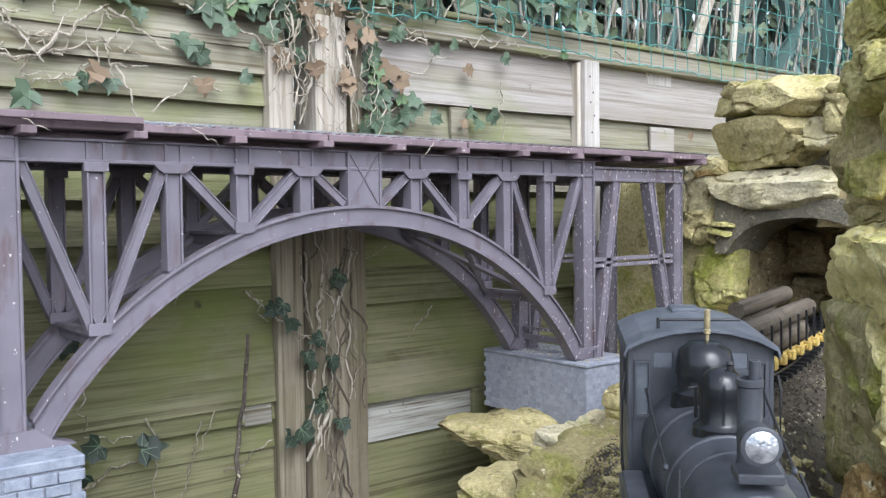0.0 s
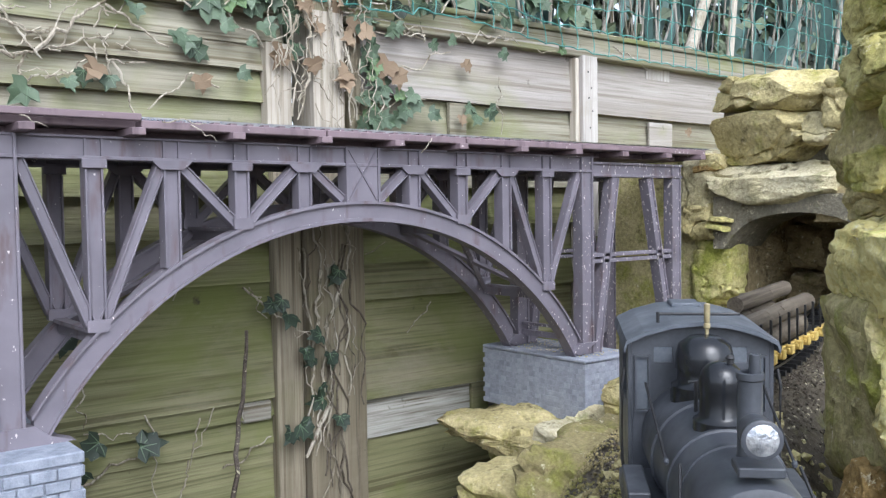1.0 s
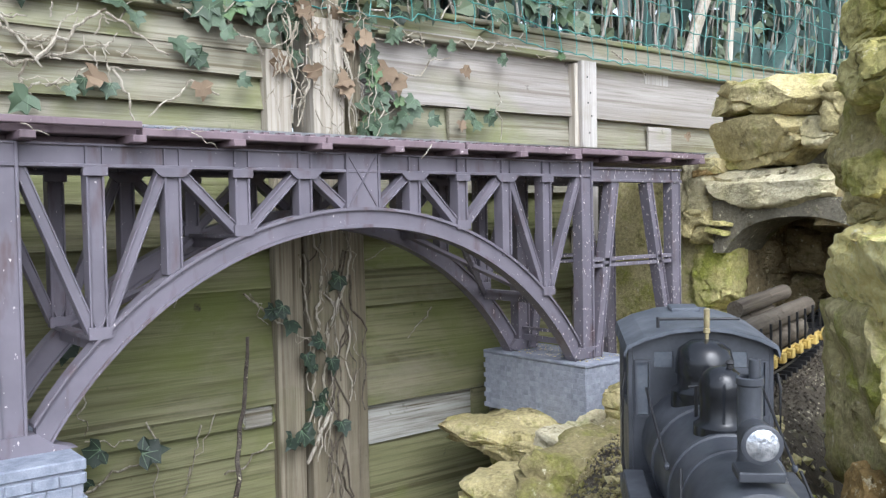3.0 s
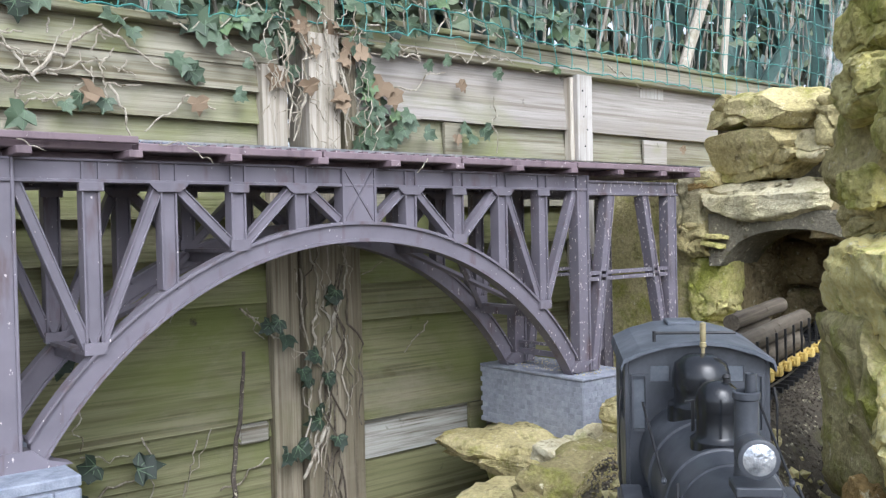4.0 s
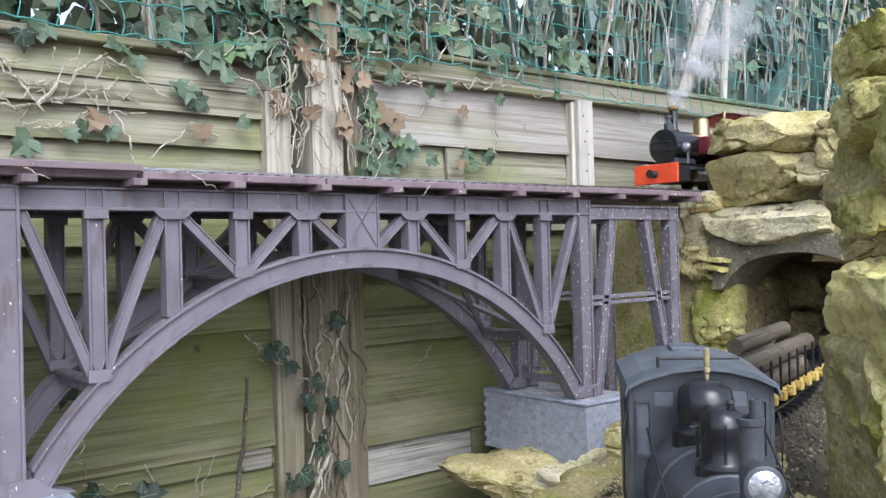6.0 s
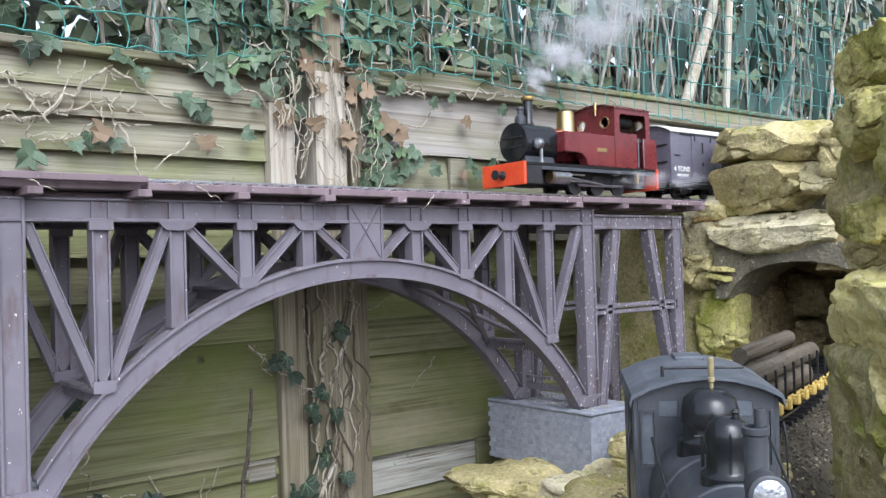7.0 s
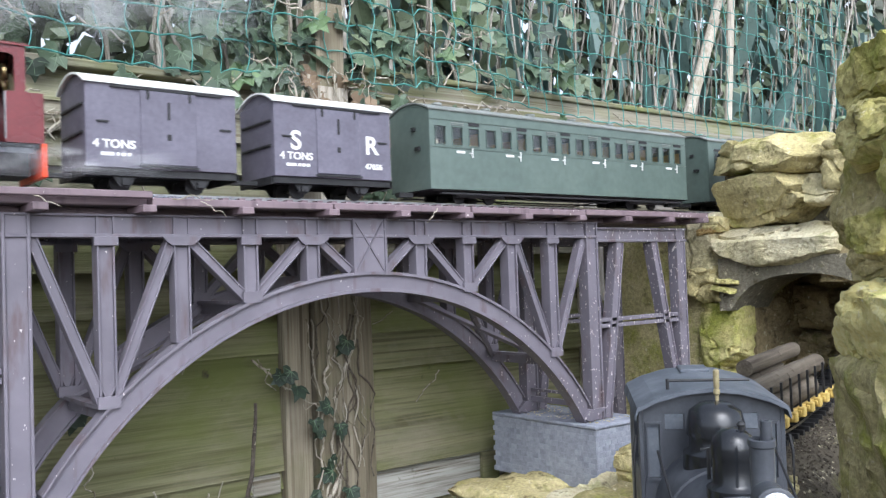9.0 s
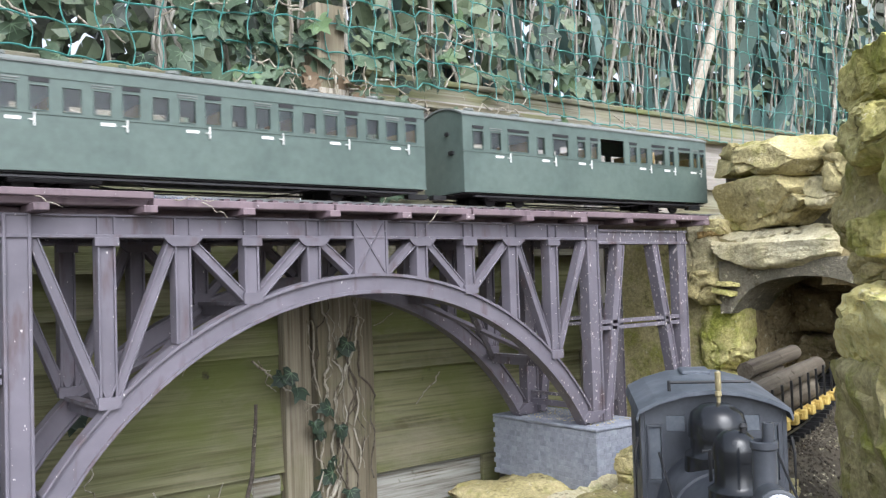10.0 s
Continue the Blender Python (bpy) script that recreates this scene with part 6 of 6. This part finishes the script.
def build_branches():
    rng = random.Random(17)
    shrub = thing("bare_shrub", "tangle of bare grey stems behind the netting", "shrub")
    for i in range(150):
        x, y = rng.uniform(1.15, 4.2), rng.uniform(1.47, 1.95)
        lean = rng.gauss(0.16, 0.16)
        h = rng.uniform(0.5, 1.0)
        pts = [(x + lean * h * k / 8 + 0.02 * noise.noise(Vector((k * 0.6, i * 3.0, 0))), y + 0.03 * noise.noise(Vector((k * 0.5, i * 2.0, 4))), 0.60 + h * k / 8 * 1.2) for k in range(9)]
        part("branch", tube(bmesh.new(), pts, rng.uniform(0.0025, 0.007), 6, 0.002), BRANCH, shrub)
    part("pole", tube(bmesh.new(), [(2.202, 1.501, 0.646), (2.275, 1.480, 1.531)], 0.011, 10), POST, shrub, "pale straight pole among the stems")
    part("pole", tube(bmesh.new(), [(1.951, 1.497, 0.725), (2.415, 1.563, 1.485)], 0.016, 10), POST, shrub, "pale leaning branch")
    for i in range(14):
        x, y = rng.uniform(0.2, 1.2), rng.uniform(1.43, 1.5)
        pts = [(x + 0.05 * noise.noise(Vector((k * 0.5, i * 3.0, 0))), y, 0.74 + 0.07 * k) for k in range(9)]
        part("branch", tube(bmesh.new(), pts, 0.005, 6, 0.003), BRANCH, shrub)


build_branches()
pipe = single("grey_pipe", tube(bmesh.new(), [(2.364, 1.304, 0.567), (2.422, 1.293, 0.819)], 0.014, 12), ROOFGREY, "blue-grey plastic pipe behind the rocks", "pipe")


# ---- litter, grit and flecks ----
def pebbles(name, label, mat, count, place, size, seed):
    rng = np.random.default_rng(seed)
    verts, faces = [], []
    octa = np.array([(1, 0, 0), (-1, 0, 0), (0, 1, 0), (0, -1, 0), (0, 0, 0.8), (0, 0, -0.8)])
    tri = ((0, 2, 4), (2, 1, 4), (1, 3, 4), (3, 0, 4), (2, 0, 5), (1, 2, 5), (3, 1, 5), (0, 3, 5))
    for _ in range(count):
        p = place(rng)
        s = size * rng.uniform(0.4, 1.3)
        q, _r = np.linalg.qr(rng.normal(0, 1, (3, 3)))
        k = len(verts)
        verts += [tuple(np.array(p) + (q @ (v * rng.uniform(0.7, 1.2))) * s) for v in octa]
        faces += [(k + a, k + b, k + d) for a, b, d in tri]
    me = bpy.data.meshes.new(name)
    me.from_pydata(verts, [], faces)
    me.materials.append(mat)
    return tagged(new(name, me), label, "gravel", kind="stuff")


def beside_track(rng):
    i = rng.integers(2, len(TRACK) - 2)
    k = rng.uniform(0, 1)
    (ax, ay), (bx, by) = TRACK[i], TRACK[i + 1]
    x, y = ax + (bx - ax) * k + rng.normal(0, 0.055), ay + (by - ay) * k + rng.normal(0, 0.055)
    return x, y, ground_z(x, y) + 0.001


pebbles("ballast", "dark grit ballast round the lower track", GRIT, 9000, beside_track, 0.0027, 5)


def litter():
    rng = random.Random(77)
    heap = thing("leaf_litter", "brown dead leaves fallen at the fence's foot", "leaf litter", kind="stuff")
    for i in range(110):
        x, y = rng.uniform(0.3, 1.35), rng.uniform(1.15, 1.39)
        o = new("leaf", rng.choice(DEAD_LEAVES))
        o.parent = heap
        s = rng.uniform(0.02, 0.045)
        o.matrix_basis = pose(x, y, ground_z(x, y) + 0.008, rng.uniform(-35, 35), rng.uniform(-35, 35), rng.uniform(0, 360)) @ Matrix.Diagonal((s, s, s, 1))


litter()


def on_plinth(rng):
    return rng.uniform(1.15, 1.26), rng.uniform(1.08, 1.31), FOOT + 0.0008


pebbles("grit", "pale grit lying on the plinth top", PALE, 260, on_plinth, 0.0016, 8)


def on_bank(rng):
    while True:
        x, y = rng.uniform(0.5, 1.05), rng.uniform(0.42, 0.95)
        if 0.05 < to_track(x, y) < 0.2 and y > x * 0.5 + 0.2:
            return x, y, ground_z(x, y) + 0.002


pebbles("soil_crumbs", "brown soil crumbs on the mossy bank", MOSS, 4200, on_bank, 0.0026, 12)


def on_deck_edge(rng):
    return rng.normal(0.41, 0.035), 1.078 + rng.uniform(-0.004, 0.02), DECK_TOP + 0.0005 + rng.uniform(0, 0.002)


pebbles("crumbs", "pale crumbs and cobweb caught on the deck edge", BRICK, 150, on_deck_edge, 0.0012, 14)



def stones_by_track(rng):
    while True:
        x, y = rng.uniform(0.5, 1.0), rng.uniform(0.3, 0.62)
        if 0.045 < to_track(x, y) < 0.14:
            return x, y, ground_z(x, y) + 0.002


pebbles("small_stones", "grey-brown pebbles scattered beside the lower track", GREY, 130, stones_by_track, 0.0075, 21)
for k, (x0, z0, x1, z1) in enumerate(((0.428, 0.571, 0.462, 0.552), (0.392, 0.573, 0.448, 0.574), (0.232, 0.573, 0.262, 0.560), (0.805, 0.570, 0.785, 0.548))):
    single("dry_stalk", stem_bm(x0, z0, x1, z1, 0.0011, 1.072, 300 + k, 0.08), VINE, "thin dry stalk caught on the deck edge", "stalk")


# ---- what moves ----
RUN = [(0.0, 3.55), (1.0, 3.20), (2.0, 2.85), (3.0, 2.52), (4.0, 2.21), (5.0, 1.885), (5.5, 1.715), (6.2, 1.44), (6.8, 1.186), (7.0, 1.073), (7.4, 0.851), (7.8, 0.634), (8.0, 0.509), (8.3, 0.338), (8.5, 0.210), (8.7, 0.094), (9.0, -0.095), (9.5, -0.440), (10.0, -0.779)]


def motions():
    for ob, back in ((ENGINE, 0.0), (VAN_A, 0.404), (VAN_B, 0.662), (CAR_A, 0.939), (CAR_B, 1.691)):
        walk(ob, [(t, pose(s + back, TRAIN_Y, RAIL_TOP)) for t, s in RUN])
    # the plume leans back and flattens as the train gathers speed
    times = [0.0, 5.5, 6.8, 7.4, 7.8, 8.3, 10.0]
    stretch = [0.5, 0.58, 0.78, 0.8, 1.0, 1.2, 1.3]
    rise = [1.2, 1.18, 1.2, 1.1, 0.85, 0.5, 0.4]
    for i, (ob, u) in enumerate(PUFFS):
        rows = []
        for t, s in RUN:
            if u < 0:
                rows.append((t, pose(s - u, TRAIN_Y - 0.068, RAIL_TOP + 0.032)))
                continue
            fx, fz = float(np.interp(t, times, stretch)), float(np.interp(t, times, rise))
            x = s + 0.056 + 0.02 * fx + 0.45 * u * fx + 0.010 * math.sin(t * 2.1 + i * 1.7)
            z = RAIL_TOP + 0.19 + 0.026 + 0.22 * u * fz + 0.007 * math.sin(t * 2.9 + i * 2.3)
            rows.append((t, pose(x, TRAIN_Y, z, 0, 6 * math.sin(t * 1.7 + i), 0)))
        walk(ob, rows)


motions()
